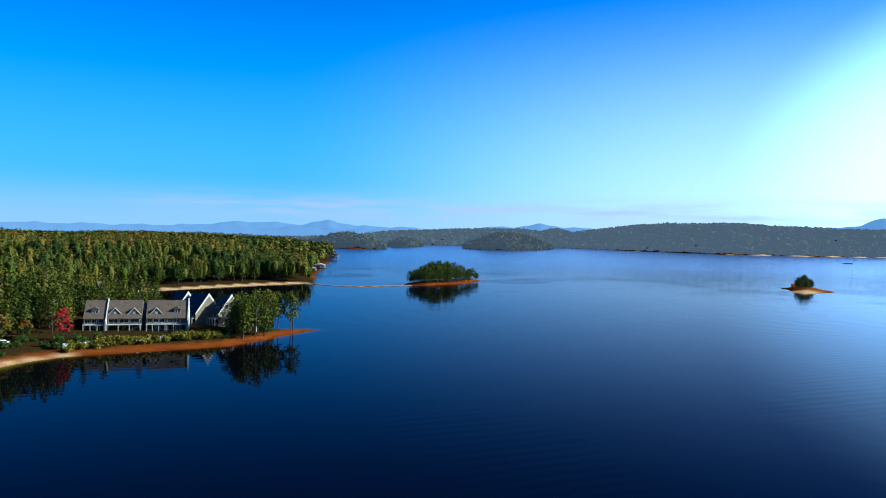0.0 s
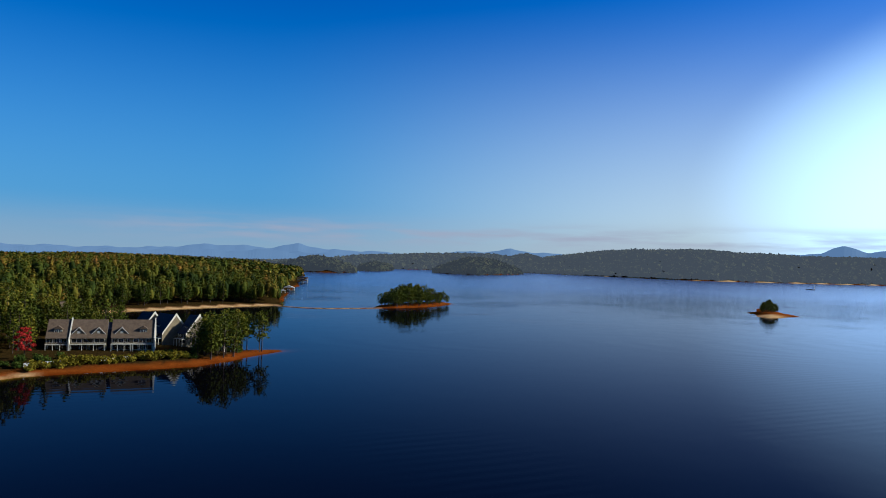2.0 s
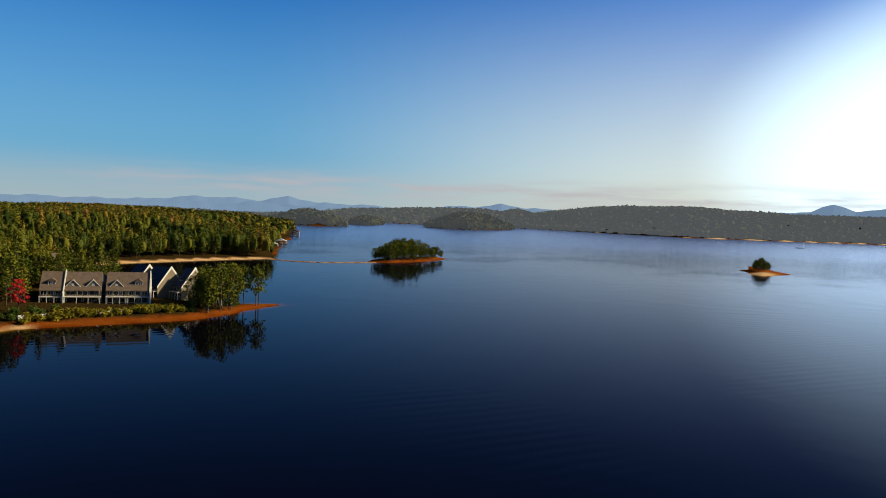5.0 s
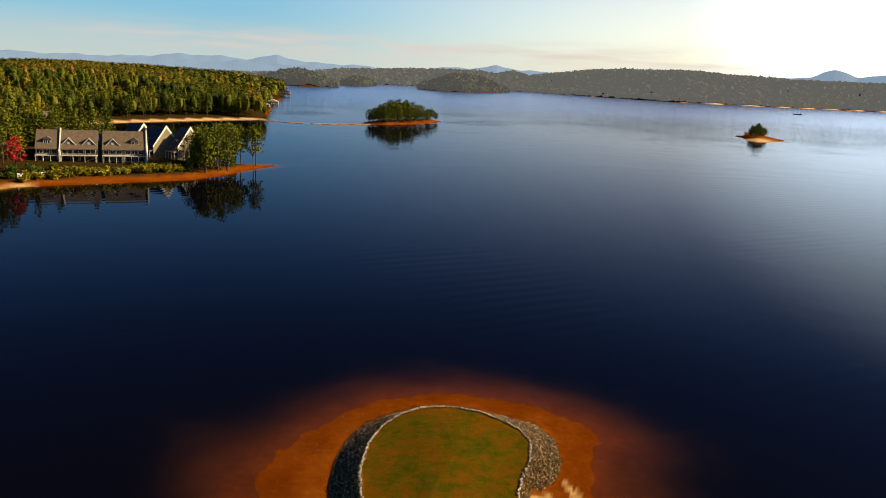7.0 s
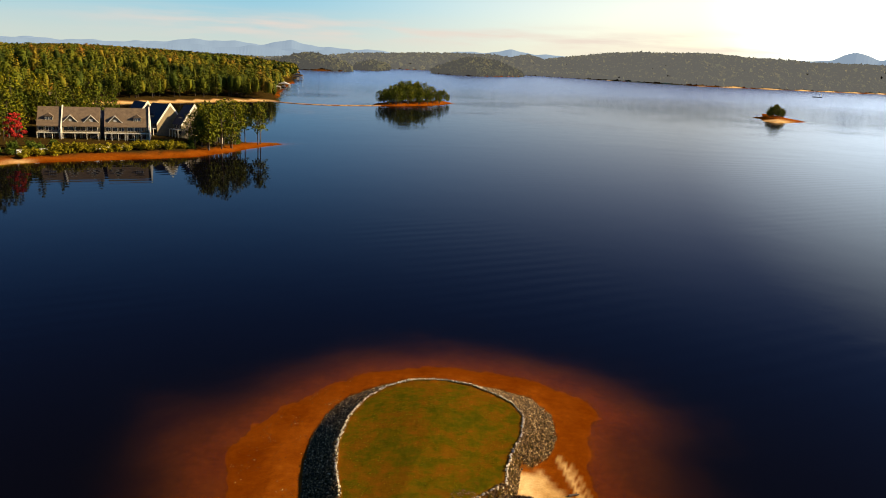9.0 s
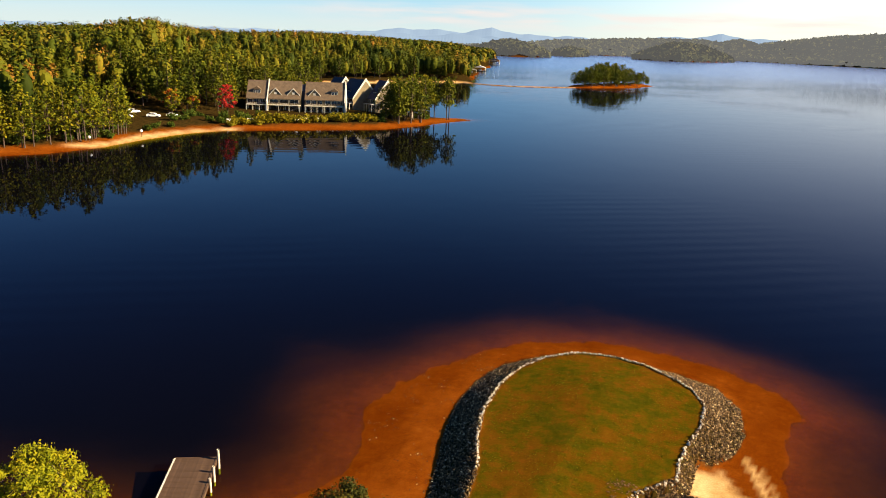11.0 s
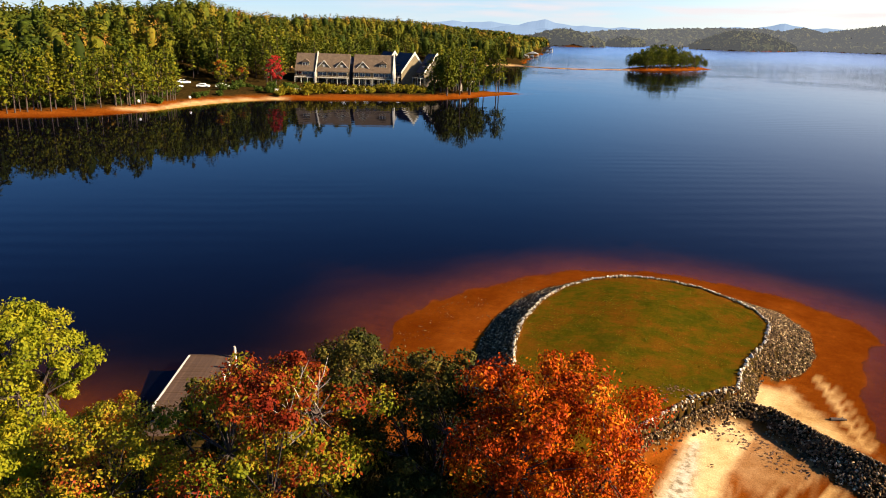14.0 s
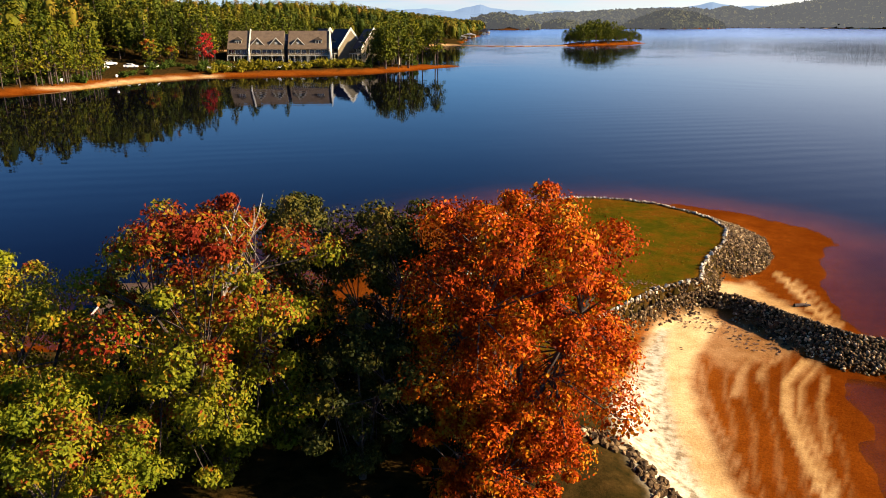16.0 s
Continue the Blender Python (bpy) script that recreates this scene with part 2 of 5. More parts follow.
OUTER = [(-12.8, 50), (-13.3, 56), (-14.0, 61.4), (-14.8, 67.1), (-15.1, 72.3), (-14.4, 77.5), (-12.9, 81.6), (-10.2, 84.5), (-6.9, 86.6), (-1.5, 87.2), (3.7, 85.6), (7.4, 83.6), (9.2, 79.5), (9.1, 74.9), (8, 71.4), (6.4, 69.3), (4.9, 68.3), (4.4, 65.4), (3.9, 63), (1.3, 60.8), (-0.2, 58.2), (-1.9, 55.1), (-3.5, 50)]
BAR = [(-2.2, 55), (-0.2, 58.2), (1.3, 60.7), (3, 62.4), (5.2, 62.2), (8, 59.6), (10.3, 57.6), (12.4, 57.2)]
FAR = [(-3000, -400), (-420, -40), (-300, 60), (-200, 122), (-155, 158), (-147, 168), (-143, 184), (-144, 199), (-142, 219), (-136, 232), (-121, 244.5), (-105, 256), (-92, 266), (-84, 284), (-78, 303), (-70.5, 321), (-77, 322), (-90, 317), (-104, 318), (-126, 338), (-160, 362), (-200, 388), (-240, 420),
       (-236, 440), (-221, 491), (-190, 544), (-170, 573), (-145, 604), (-141, 612), (-152, 640), (-168, 700), (-182, 790), (-212, 960), (-281, 1413), (-340, 1650), (-700, 1850), (-3000, 2000)]
SPIT = [(-146, 602), (-121, 588), (-99, 588.5), (-78, 602), (-60, 616)]
ISLAND = [(-67, 611), (-43, 624), (-15, 659), (0, 712), (-12, 729), (-40, 703), (-66, 652)]
RIDGE = [(-3000, 2150), (-1100, 2300), (-640, 2700), (-280, 3050), (0, 3250), (250, 3250), (420, 3050), (540, 2850), (700, 2620), (810, 2500), (1150, 2580), (1600, 2750), (2300, 2950), (3600, 3300), (4800, 3600), (4800, 4900), (-3000, 4900)]
EYE = (-1.0, 10.0)


def polar(rows):
    """Places given by distance from the viewpoint and bearing in degrees."""
    return [(EYE[0] + r * math.sin(radians(a)), EYE[1] + r * math.cos(radians(a))) for r, a in rows]


ISLET = polar([(704, 22.5), (694, 23.3), (702, 24.0), (724, 24.4), (738, 25.15), (748, 25.2), (764, 24.4), (800, 23.9), (850, 22.9), (880, 21.7), (890, 21.6), (868, 22.3), (794, 22.4), (772, 21.8), (760, 21.75), (745, 22.3)])


# wooded headlands before the ridge, with their treetop heights
HEADS = [(polar([(2150, -13.5), (1990, -10.6), (1985, -9.2), (2080, -7.8), (2300, -7.9), (2500, -13)]), 44),
         (polar([(2420, -7.2), (2400, -6), (2700, -4.8), (2900, -5), (2800, -7.2)]), 37),
         (polar([(2480, -1.6), (2330, 0), (2330, 2), (2500, 4), (2700, 5.1), (2850, 4.4), (2800, 0)]), 54)]
CREST = ([-60, -50, -45, -41.4, -38.9, -37.7, -36.4, -35.6, -34.6, -33, -30.8, -29, -26.8, -24.4, -21.9, -18.6, -15.6, -13.5, -11], [7, 8, 9, 11.5, 14, 17, 19.5, 18.5, 15, 12.5, 10.8, 12, 14.3, 14.2, 13, 11.8, 9.5, 8.5, 6])


def near_height(x, y):
    d = signed(x, y, NEAR)
    d = np.where(d < 0, d * (1 + 0.28 * rough2(x, y, 0.11, 71)), d)
    h = np.where(d > 0, 0.055 * np.maximum(d, 0) ** 0.85, np.maximum(0.03 * d - 0.0058 * d * d, -6.0))
    h = np.where(d > 0, np.minimum(h, 0.75), h)
    bank = smooth(-1.5, 3, np.minimum(-(x + 0.5 + np.maximum(0, 46 - y) * -0.35), 50.5 - y))
    h = np.where(d > 0, h + bank * 1.3 * smooth(0.3, 4, d), h)
    do, dg = signed(x, y, OUTER), signed(x, y, GRASS)
    wall = np.clip(do / np.maximum(do - dg, 0.05), 0, 1)
    rock = np.where(do > 0, np.where(dg > 0, 1.75 + 0.55 * smooth(0, 9, dg), 0.2 + 1.6 * wall), -9)
    h = np.maximum(h, rock)
    b = seg_dist(x, y, BAR, False)
    h = np.where(d > -3, np.maximum(h, 1.3 - 1.15 / np.interp(x, [0, 4, 8, 12], [0.6, 0.95, 1.75, 2.0]) * b), h)
    return h + np.where(d > -4, 0.03 * rough2(x, y, 0.9, 3), 0)


def ridge_top(az):
    """Height of the far ground as seen by its bearing (degrees, right positive), as a slope from the eye."""
    return np.interp(az, [-60, -30, -20, -15.6, -11.6, -9.2, -6, -3.3, 1, 2.7, 4.3, 5.4, 6.7, 8, 9.4, 12, 15, 18.6, 20.5, 26.3, 30.6, 40, 60],
                     [-.004, -.006, -.010, -.012, -.009, -.004, .001, .0045, .0065, .0065, .005, .0095, .004, .008, .011, .0155, .0175, .0185, .0165, .0135, .0145, .016, .015])


def land_height(x, y):
    h = near_height(x, y)
    d = signed(x, y, FAR) + 1.2 * rough2(x, y, 0.05, 9) + 9 * rough2(x, y, 0.018, 4) * smooth(615, 680, y)
    f = np.where(d > 0, np.where(d < 10, 0.14 * d, 1.4 + 0.9 * smooth(10, 22, d)) + (np.interp(np.degrees(np.arctan2(x - EYE[0], y - EYE[1])), *CREST) + 1.6 * rough2(x, y, 0.02, 6)) * smooth(30, 110, d), np.maximum(0.15 * d, -6))
    h = np.maximum(h, f)
    h = np.maximum(h, 0.35 - 0.14 * seg_dist(x, y, SPIT, False))
    for poly in (ISLAND, ISLET):
        d = signed(x, y, poly)
        h = np.maximum(h, np.where(d > 0, np.minimum(0.16 * d, 2.2), np.maximum(0.12 * d, -6)))
    for poly, top in HEADS:
        d = signed(x, y, poly)
        h = np.maximum(h, np.where(d > 0, (top - 15) * smooth(0, 130, d) ** 0.6, np.maximum(0.15 * d, -6)))
    d = signed(x, y, RIDGE)
    r = np.hypot(x - EYE[0], y - EYE[1])
    top = 38 + ridge_top(np.degrees(np.arctan2(x - EYE[0], y - EYE[1]))) * r
    h = np.maximum(h, np.where(d > 0, np.maximum(3 * smooth(0, 20, d), (top + 5 * rough2(x, y, 0.012, 5)) * smooth(0, 330, d) * (1 - 0.35 * smooth(700, 1500, d))), np.maximum(0.15 * d, -6)))
    return h


def one_height(x, y):
    return float(land_height(np.array([float(x)]), np.array([float(y)]))[0])


def polar_grid():
    front = np.concatenate([np.linspace(-180, -58, 34)[:-1], np.linspace(-58, 52, 450), np.linspace(52, 180, 34)[1:-1]])
    rad = [0.5]
    while rad[-1] < 4850:
        rad.append(rad[-1] + max(0.25 if 36 < rad[-1] < 84 else 0.9, rad[-1] * 0.017 if rad[-1] < 1200 else rad[-1] * 0.03))
    a, r = np.meshgrid(np.radians(front), np.array(rad))
    return EYE[0] + r * np.sin(a), EYE[1] + r * np.cos(a)


def grid_mesh(name, x, y, z, keep=None):
    nr, na = x.shape
    idx = np.arange(nr * na).reshape(nr, na)
    nxt = np.roll(idx, -1, axis=1)
    quads = np.stack([idx[:-1], nxt[:-1], nxt[1:], idx[1:]], -1).reshape(-1, 4)
    co = np.stack([x.ravel(), y.ravel(), z.ravel()], 1)
    used = np.arange(len(co))
    if keep is not None:
        quads = quads[keep.ravel()[quads].any(1)]
        used = np.unique(quads)
        back = np.zeros(len(co), int)
        back[used] = np.arange(len(used))
        co, quads = co[used], back[quads]
    me = bpy.data.meshes.new(name)
    me.vertices.add(len(co))
    me.vertices.foreach_set("co", co.ravel())
    me.loops.add(len(quads) * 4)
    me.loops.foreach_set("vertex_index", quads.ravel().astype(np.int32))
    me.polygons.add(len(quads))
    me.polygons.foreach_set("loop_start", np.arange(0, len(quads) * 4, 4, dtype=np.int32))
    me.polygons.foreach_set("use_smooth", np.ones(len(quads), bool))
    me.update()
    me.validate()
    return me, used


def put_attr(me, name, values):
    at = me.attributes.new(name, "FLOAT", "POINT")
    at.data.foreach_set("value", values.astype(np.float32))


gx, gy = polar_grid()
gz = land_height(gx, gy)
ground_me, _ = grid_mesh("ground", gx, gy, gz)
jig = 0.5 * rough2(gx, gy, 1.1, 21)
z_grass = smooth(-0.3, 0.5, signed(gx, gy, GRASS) + 0.3 * jig)
# leaf litter laid under near trees; its near-black tone paints in their shade
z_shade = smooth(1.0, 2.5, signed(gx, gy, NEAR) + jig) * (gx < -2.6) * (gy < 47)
z_near = smooth(0.8, 1.3, gz + 0.25 * jig) * (signed(gx, gy, OUTER) < 0) * (seg_dist(gx, gy, BAR, False) > 1.9) * (signed(gx, gy, NEAR) > 0)
SAND_IN = [(0.7, 58.9), (-0.3, 54.6), (-1.0, 49.9), (-2.6, 46.1), (-3, 40), (4.3, 40), (3.5, 42.8), (2.9, 45.8), (2.3, 49), (2.2, 52.3), (2.6, 55.5), (4.3, 60.2), (3, 61.5)]
TRAMPLED = [(0.7, 58.9), (-0.3, 54.6), (-1.0, 49.9), (-2.6, 46.1), (-3, 40), (2.8, 40), (2.3, 42.5), (1.6, 46), (1.2, 49.8), (1.1, 53.7), (1.5, 57.7)]
TAN = [(4.3, 61), (2.6, 55.5), (4.1, 53.3), (5.4, 54.6), (7.5, 57), (8.5, 57.5), (6, 60)]
SAND_UP = [(4.0, 66.4), (4.7, 67.4), (7.0, 68.3), (8.0, 65.6), (9.0, 64.2), (10.4, 61.5), (8.2, 61.4), (6, 62.8), (4.3, 64.2)]
z_sand_glint = np.maximum(smooth(-0.5, 0.4, signed(gx, gy, SAND_IN) + jig * 0.3), smooth(-0.3, 0.5, signed(gx, gy, SAND_UP) + jig * 0.2))
LINES = [(0.9, 0.3, [(8.9, 70.8), (9.4, 68.6), (9.9, 64.9), (10.6, 61.5)]), (0.5, 0.2, [(9.9, 69.5), (10.5, 66.3), (11.1, 62)]), (0.9, 0.24, [(8.1, 56.3), (6.7, 53.5), (6.2, 50.4), (6.3, 47.2), (6.5, 44.4), (6.9, 41)]), (0.6, 0.16, [(8.6, 56), (7.3, 53.2), (6.75, 50.4), (6.8, 47.2), (7.0, 44.4)]), (0.5, 0.14, [(8.7, 54.7), (7.8, 51.5), (7.3, 47.5)]), (0.45, 0.2, [(6.0, 57.1), (4.9, 54.7), (4.1, 51.2)]), (0.45, 0.18, [(7.5, 57.3), (5.9, 55.0), (5.4, 53.2)]), (0.3, 0.14, [(2.75, 54), (2.7, 51), (3.0, 48), (3.8, 44)])]
for k, w, ln in LINES:
    z_sand_glint = np.maximum(z_sand_glint, k * smooth(w + 0.12, w - 0.08, seg_dist(gx, gy, ln, False) + 0.1 * np.abs(jig)))
z_sand_glint = np.maximum(z_sand_glint, 0.38 * smooth(-0.3, 0.9, signed(gx, gy, TAN) + jig))
nd = signed(gx, gy, NEAR)
strand = smooth(0.45, 0.9, np.sin(nd * 6.283 / 0.85 + 1.5 * jig + 0.6 * rough2(gx, gy, 0.25, 31))) * smooth(0.3, 0.8, nd) * (gx > 0) * (gy < 61)
z_sand_glint = np.maximum(z_sand_glint, 0.16 * strand * smooth(8.5, 5, nd))
z_pale = smooth(-0.2, 0.5, signed(gx, gy, TRAMPLED) + jig * 0.4)
fd = signed(gx, gy, FAR)
z_sand_glint = np.maximum(z_sand_glint, 0.85 * smooth(-4, 0, signed(gx, gy, ISLET)) * smooth(728, 716, np.hypot(gx - EYE[0], gy - EYE[1])))
beach = [(-152, 176), (-147, 190), (-149, 205), (-146, 222), (-138, 236), (-130, 242), (-138, 226), (-140, 205), (-139, 186)]
z_sand_glint = np.maximum(z_sand_glint, 0.8 * smooth(-1, 2, signed(gx, gy, beach)))
z_sand_glint = np.maximum(z_sand_glint, 0.9 * smooth(-6, 1, fd) * smooth(11, 6, fd) * (gy > 425) * (gy < 618))
z_green = np.maximum(smooth(6.5, 9.5, fd + 2 * jig) * (z_sand_glint < 0.5), smooth(8, 14, signed(gx, gy, ISLAND)))
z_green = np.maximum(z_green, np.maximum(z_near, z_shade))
# riprap bed and bar take the dark litter colour: shade between stones painted in
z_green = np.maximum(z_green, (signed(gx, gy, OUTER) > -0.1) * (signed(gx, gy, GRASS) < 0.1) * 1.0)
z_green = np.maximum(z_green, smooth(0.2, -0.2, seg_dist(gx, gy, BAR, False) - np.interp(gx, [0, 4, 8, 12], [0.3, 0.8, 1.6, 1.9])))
z_green = np.maximum(z_green, smooth(-4, -1, fd) * (gy > 604))
rd = signed(gx, gy, RIDGE) + 14 * rough2(gx, gy, 0.006, 41)
z_green = np.maximum(z_green, smooth(26, 40, rd))
# pale strip along the far shore paints in sun glitter on the water
z_sand_glint = np.maximum(z_sand_glint, smooth(-5, 0, rd) * smooth(40, 26, rd) * (gx > 200))
for poly, _ in HEADS:
    z_green = np.maximum(z_green, smooth(0, 15, signed(gx, gy, poly)))
z_wet = smooth(0.34, 0.06, gz + 0.12 * jig + 0.05 * rough2(gx, gy, 0.35, 8))
for nm, v in (("wet", z_wet), ("grass", z_grass), ("sand", z_sand_glint), ("floor", z_green), ("pale", z_pale)):
    put_attr(ground_me, nm, v.ravel())


def ground_material():
    m, n, l, b = node_mat("red_clay_shore", 0.9)
    geo = n.new("ShaderNodeNewGeometry").outputs["Position"]
    big, mid, fine = noise_tex(n, l, 0.12, 5, 0.6, geo), noise_tex(n, l, 1.1, 5, 0.65, geo), noise_tex(n, l, 9, 4, 0.7, geo)

    def tone(src, *stops):
        r = ramp(n, stops)
        l.new(src.outputs["Fac"], r.inputs[0])
        return r.outputs[0]

    def mask(name):
        a = n.new("ShaderNodeAttribute")
        a.attribute_name = name
        return a.outputs["Fac"]

    clay = mix_rgb(n, l, 0.5, tone(mid, (0.3, (0.0987, 0.0202, 0.0017)), (0.55, (0.146, 0.0343, 0.00255)), (0.75, (0.207, 0.0598, 0.0068))), tone(big, (0.35, (0.0987, 0.0202, 0.0017)), (0.65, (0.183, 0.0475, 0.0051))))
    sand = tone(mid, (0.3, (0.38, 0.22, 0.08)), (0.7, (0.55, 0.37, 0.165)))
    patchy = noise_tex(n, l, 0.3, 5, 0.7, geo)
    lawn = mix_rgb(n, l, 0.5, tone(patchy, (0.40, (0.031, 0.0281, 0.0016)), (0.49, (0.0602, 0.0327, 0.0016)), (0.58, (0.103, 0.0289, 0.0024))), tone(mid, (0.36, (0.0258, 0.0251, 0.0008)), (0.52, (0.043, 0.0319, 0.0016)), (0.66, (0.0774, 0.0319, 0.0024))))
    # leaf-litter brown taken down to near black, painting in shade under the trees
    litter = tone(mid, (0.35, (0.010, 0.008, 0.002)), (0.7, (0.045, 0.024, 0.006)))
    feet = noise_tex(n, l, 2.6, 3, 0.5, geo)
    pale = tone(feet, (0.36, (0.19, 0.14, 0.08)), (0.46, (0.34, 0.27, 0.165)), (0.62, (0.43, 0.355, 0.24)))
    c = mix_rgb(n, l, mask("sand"), clay, sand)
    c = mix_rgb(n, l, mask("pale"), c, pale)
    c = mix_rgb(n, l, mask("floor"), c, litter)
    c = mix_rgb(n, l, mask("grass"), c, lawn)
    c = mix_rgb(n, l, 1.0, c, tone(fine, (0.3, (0.72, 0.72, 0.72)), (0.7, (1.18, 1.18, 1.18))), "MULTIPLY")
    c = mix_rgb(n, l, mask("wet"), c, mix_rgb(n, l, 1.0, c, (0.62, 0.52, 0.38), "MULTIPLY"))
    l.new(c, b.inputs["Base Color"])
    b.inputs["Specular IOR Level"].default_value = 0.0
    bump(n, l, b, fine.outputs["Fac"], 0.5, 0.06)
    return m


ground = new("ground", ground_me)
ground_me.materials.append(ground_material())
tagged(ground, "red clay lakeshore with pale sand and mown grass", "ground", kind="structure")

# water, murky over the shallows
wet = gz < 0.12
water_me, used = grid_mesh("water", gx, gy, np.zeros_like(gx), wet)
put_attr(water_me, "deep", np.maximum(0, -gz).ravel()[used])


def water_material():
    m, n, l, b = node_mat("lake_water", 0.03)
    n.remove(b)
    geo = n.new("ShaderNodeNewGeometry").outputs["Position"]
    at = n.new("ShaderNodeAttribute")
    at.attribute_name = "deep"
    # silty water takes blue first, red last
    tone = n.new("ShaderNodeCombineColor")
    for i, (keep, first) in enumerate(((0.024, 0.68), (0.045, 0.72), (0.004, 0.08))):
        pw = n.new("ShaderNodeMath")
        pw.operation = "POWER"
        pw.inputs[0].default_value = keep
        l.new(at.outputs["Fac"], pw.inputs[1])
        ml = n.new("ShaderNodeMath")
        ml.operation = "MULTIPLY"
        l.new(pw.outputs[0], ml.inputs[0])
        ml.inputs[1].default_value = first
        l.new(ml.outputs[0], tone.inputs[i])
    clear = n.new("ShaderNodeBsdfTransparent")
    l.new(tone.outputs[0], clear.inputs["Color"])
    murk = n.new("ShaderNodeBsdfDiffuse")
    murk.inputs["Color"].default_value = (0.0011, 0.0010, 0.0016, 1)
    body = n.new("ShaderNodeAddShader")
    l.new(murk.outputs[0], body.inputs[0])
    l.new(clear.outputs[0], body.inputs[1])
    crest = n.new("ShaderNodeMapping")
    crest.inputs["Scale"].default_value = (0.3, 1.1, 1.0)
    crest.inputs["Rotation"].default_value = (0, 0, 0.35)
    l.new(geo, crest.inputs["Vector"])
    rip, swell = noise_tex(n, l, 0.9, 3, 0.6, crest.outputs[0]), noise_tex(n, l, 0.07, 3, 0.5, geo)
    hh = n.new("ShaderNodeMath")
    hh.operation = "MULTIPLY_ADD"
    l.new(rip.outputs["Fac"], hh.inputs[0])
    hh.inputs[1].default_value = 0.12
    wv = n.new("ShaderNodeTexWave")
    wv.inputs["Scale"].default_value, wv.inputs["Distortion"].default_value, wv.inputs["Detail"].default_value, wv.inputs["Detail Scale"].default_value = 0.07, 3.0, 2.0, 0.6
    mp = n.new("ShaderNodeMapping")
    mp.inputs["Rotation"].default_value = (0, 0, 1.1)
    l.new(geo, mp.inputs["Vector"])
    l.new(mp.outputs[0], wv.inputs["Vector"])
    wa = n.new("ShaderNodeMath")
    wa.operation = "MULTIPLY_ADD"
    breeze = n.new("ShaderNodeMapRange")
    breeze.inputs["From Min"].default_value, breeze.inputs["From Max"].default_value, breeze.inputs["To Max"].default_value = 0.46, 0.6, 0.3
    l.new(noise_tex(n, l, 0.011, 2, 0.5, geo).outputs["Fac"], breeze.inputs["Value"])
    l.new(wv.outputs["Fac"], wa.inputs[0])
    l.new(breeze.outputs[0], wa.inputs[1])
    l.new(swell.outputs["Fac"], wa.inputs[2])
    l.new(wa.outputs[0], hh.inputs[2])
    bp = n.new("ShaderNodeBump")
    sep = n.new("ShaderNodeSeparateXYZ")
    l.new(geo, sep.inputs[0])
    open_lake = n.new("ShaderNodeMapRange")
    open_lake.inputs["From Min"].default_value, open_lake.inputs["From Max"].default_value = 280.0, 900.0
    open_lake.inputs["To Min"].default_value, open_lake.inputs["To Max"].default_value = 0.075, 0.5
    l.new(sep.outputs["Y"], open_lake.inputs["Value"])
    l.new(open_lake.outputs[0], bp.inputs["Strength"])
    bp.inputs["Distance"].default_value = 0.35
    l.new(hh.outputs[0], bp.inputs["Height"])
    gl = n.new("ShaderNodeBsdfGlossy")
    ro = n.new("ShaderNodeMapRange")
    ro.inputs["From Min"].default_value, ro.inputs["From Max"].default_value = 300.0, 1200.0
    ro.inputs["To Min"].default_value, ro.inputs["To Max"].default_value = 0.012, 0.17
    l.new(sep.outputs["Y"], ro.inputs["Value"])
    l.new(ro.outputs[0], gl.inputs["Roughness"])
    l.new(bp.outputs[0], gl.inputs["Normal"])
    gl.inputs["Color"].default_value = (0.74, 0.80, 1.0, 1)
    fr = n.new("ShaderNodeFresnel")
    fr.inputs["IOR"].default_value = 1.068
    l.new(bp.outputs[0], fr.inputs["Normal"])
    mx = n.new("ShaderNodeMixShader")
    l.new(fr.outputs[0], mx.inputs[0])
    l.new(body.outputs[0], mx.inputs[1])
    l.new(gl.outputs[0], mx.inputs[2])
    l.new(mx.outputs[0], n["Material Output"].inputs["Surface"])
    return m


water = new("water", water_me)
water_me.materials.append(water_material())
water.visible_shadow = False
tagged(water, "calm dark blue lake water", "water", kind="structure")


# ---- trees ----
def cards_mesh(name, centers, sizes, normals, rng, tris=False):
    """Small leaf-like quads, each an island of its own, bent along the middle."""
    k = len(centers)
    up = rng.normal(size=(k, 3))
    u = np.cross(normals, up)
    u /= np.linalg.norm(u, axis=1)[:, None] + 1e-9
    v = np.cross(normals, u)
    s = sizes[:, None]
    w = rng.uniform(0.45, 0.75, (k, 1))
    co = np.stack([centers - u * s, centers - v * s * w + normals * s * 0.15, centers + u * s, centers + v * s * w + normals * s * 0.15], 1).reshape(-1, 3)
    return co, np.arange(k * 4).reshape(k, 4)


def from_arrays(name, co, faces, mats=(), mat_idx=None):
    me = bpy.data.meshes.new(name)
    me.vertices.add(len(co))
    me.vertices.foreach_set("co", np.asarray(co, np.float32).ravel())
    me.loops.add(faces.size)
    me.loops.foreach_set("vertex_index", faces.ravel().astype(np.int32))
    me.polygons.add(len(faces))
    me.polygons.foreach_set("loop_start", np.arange(0, faces.size, faces.shape[1], dtype=np.int32))
    me.update()
    for m in mats:
        me.materials.append(m)
    return me


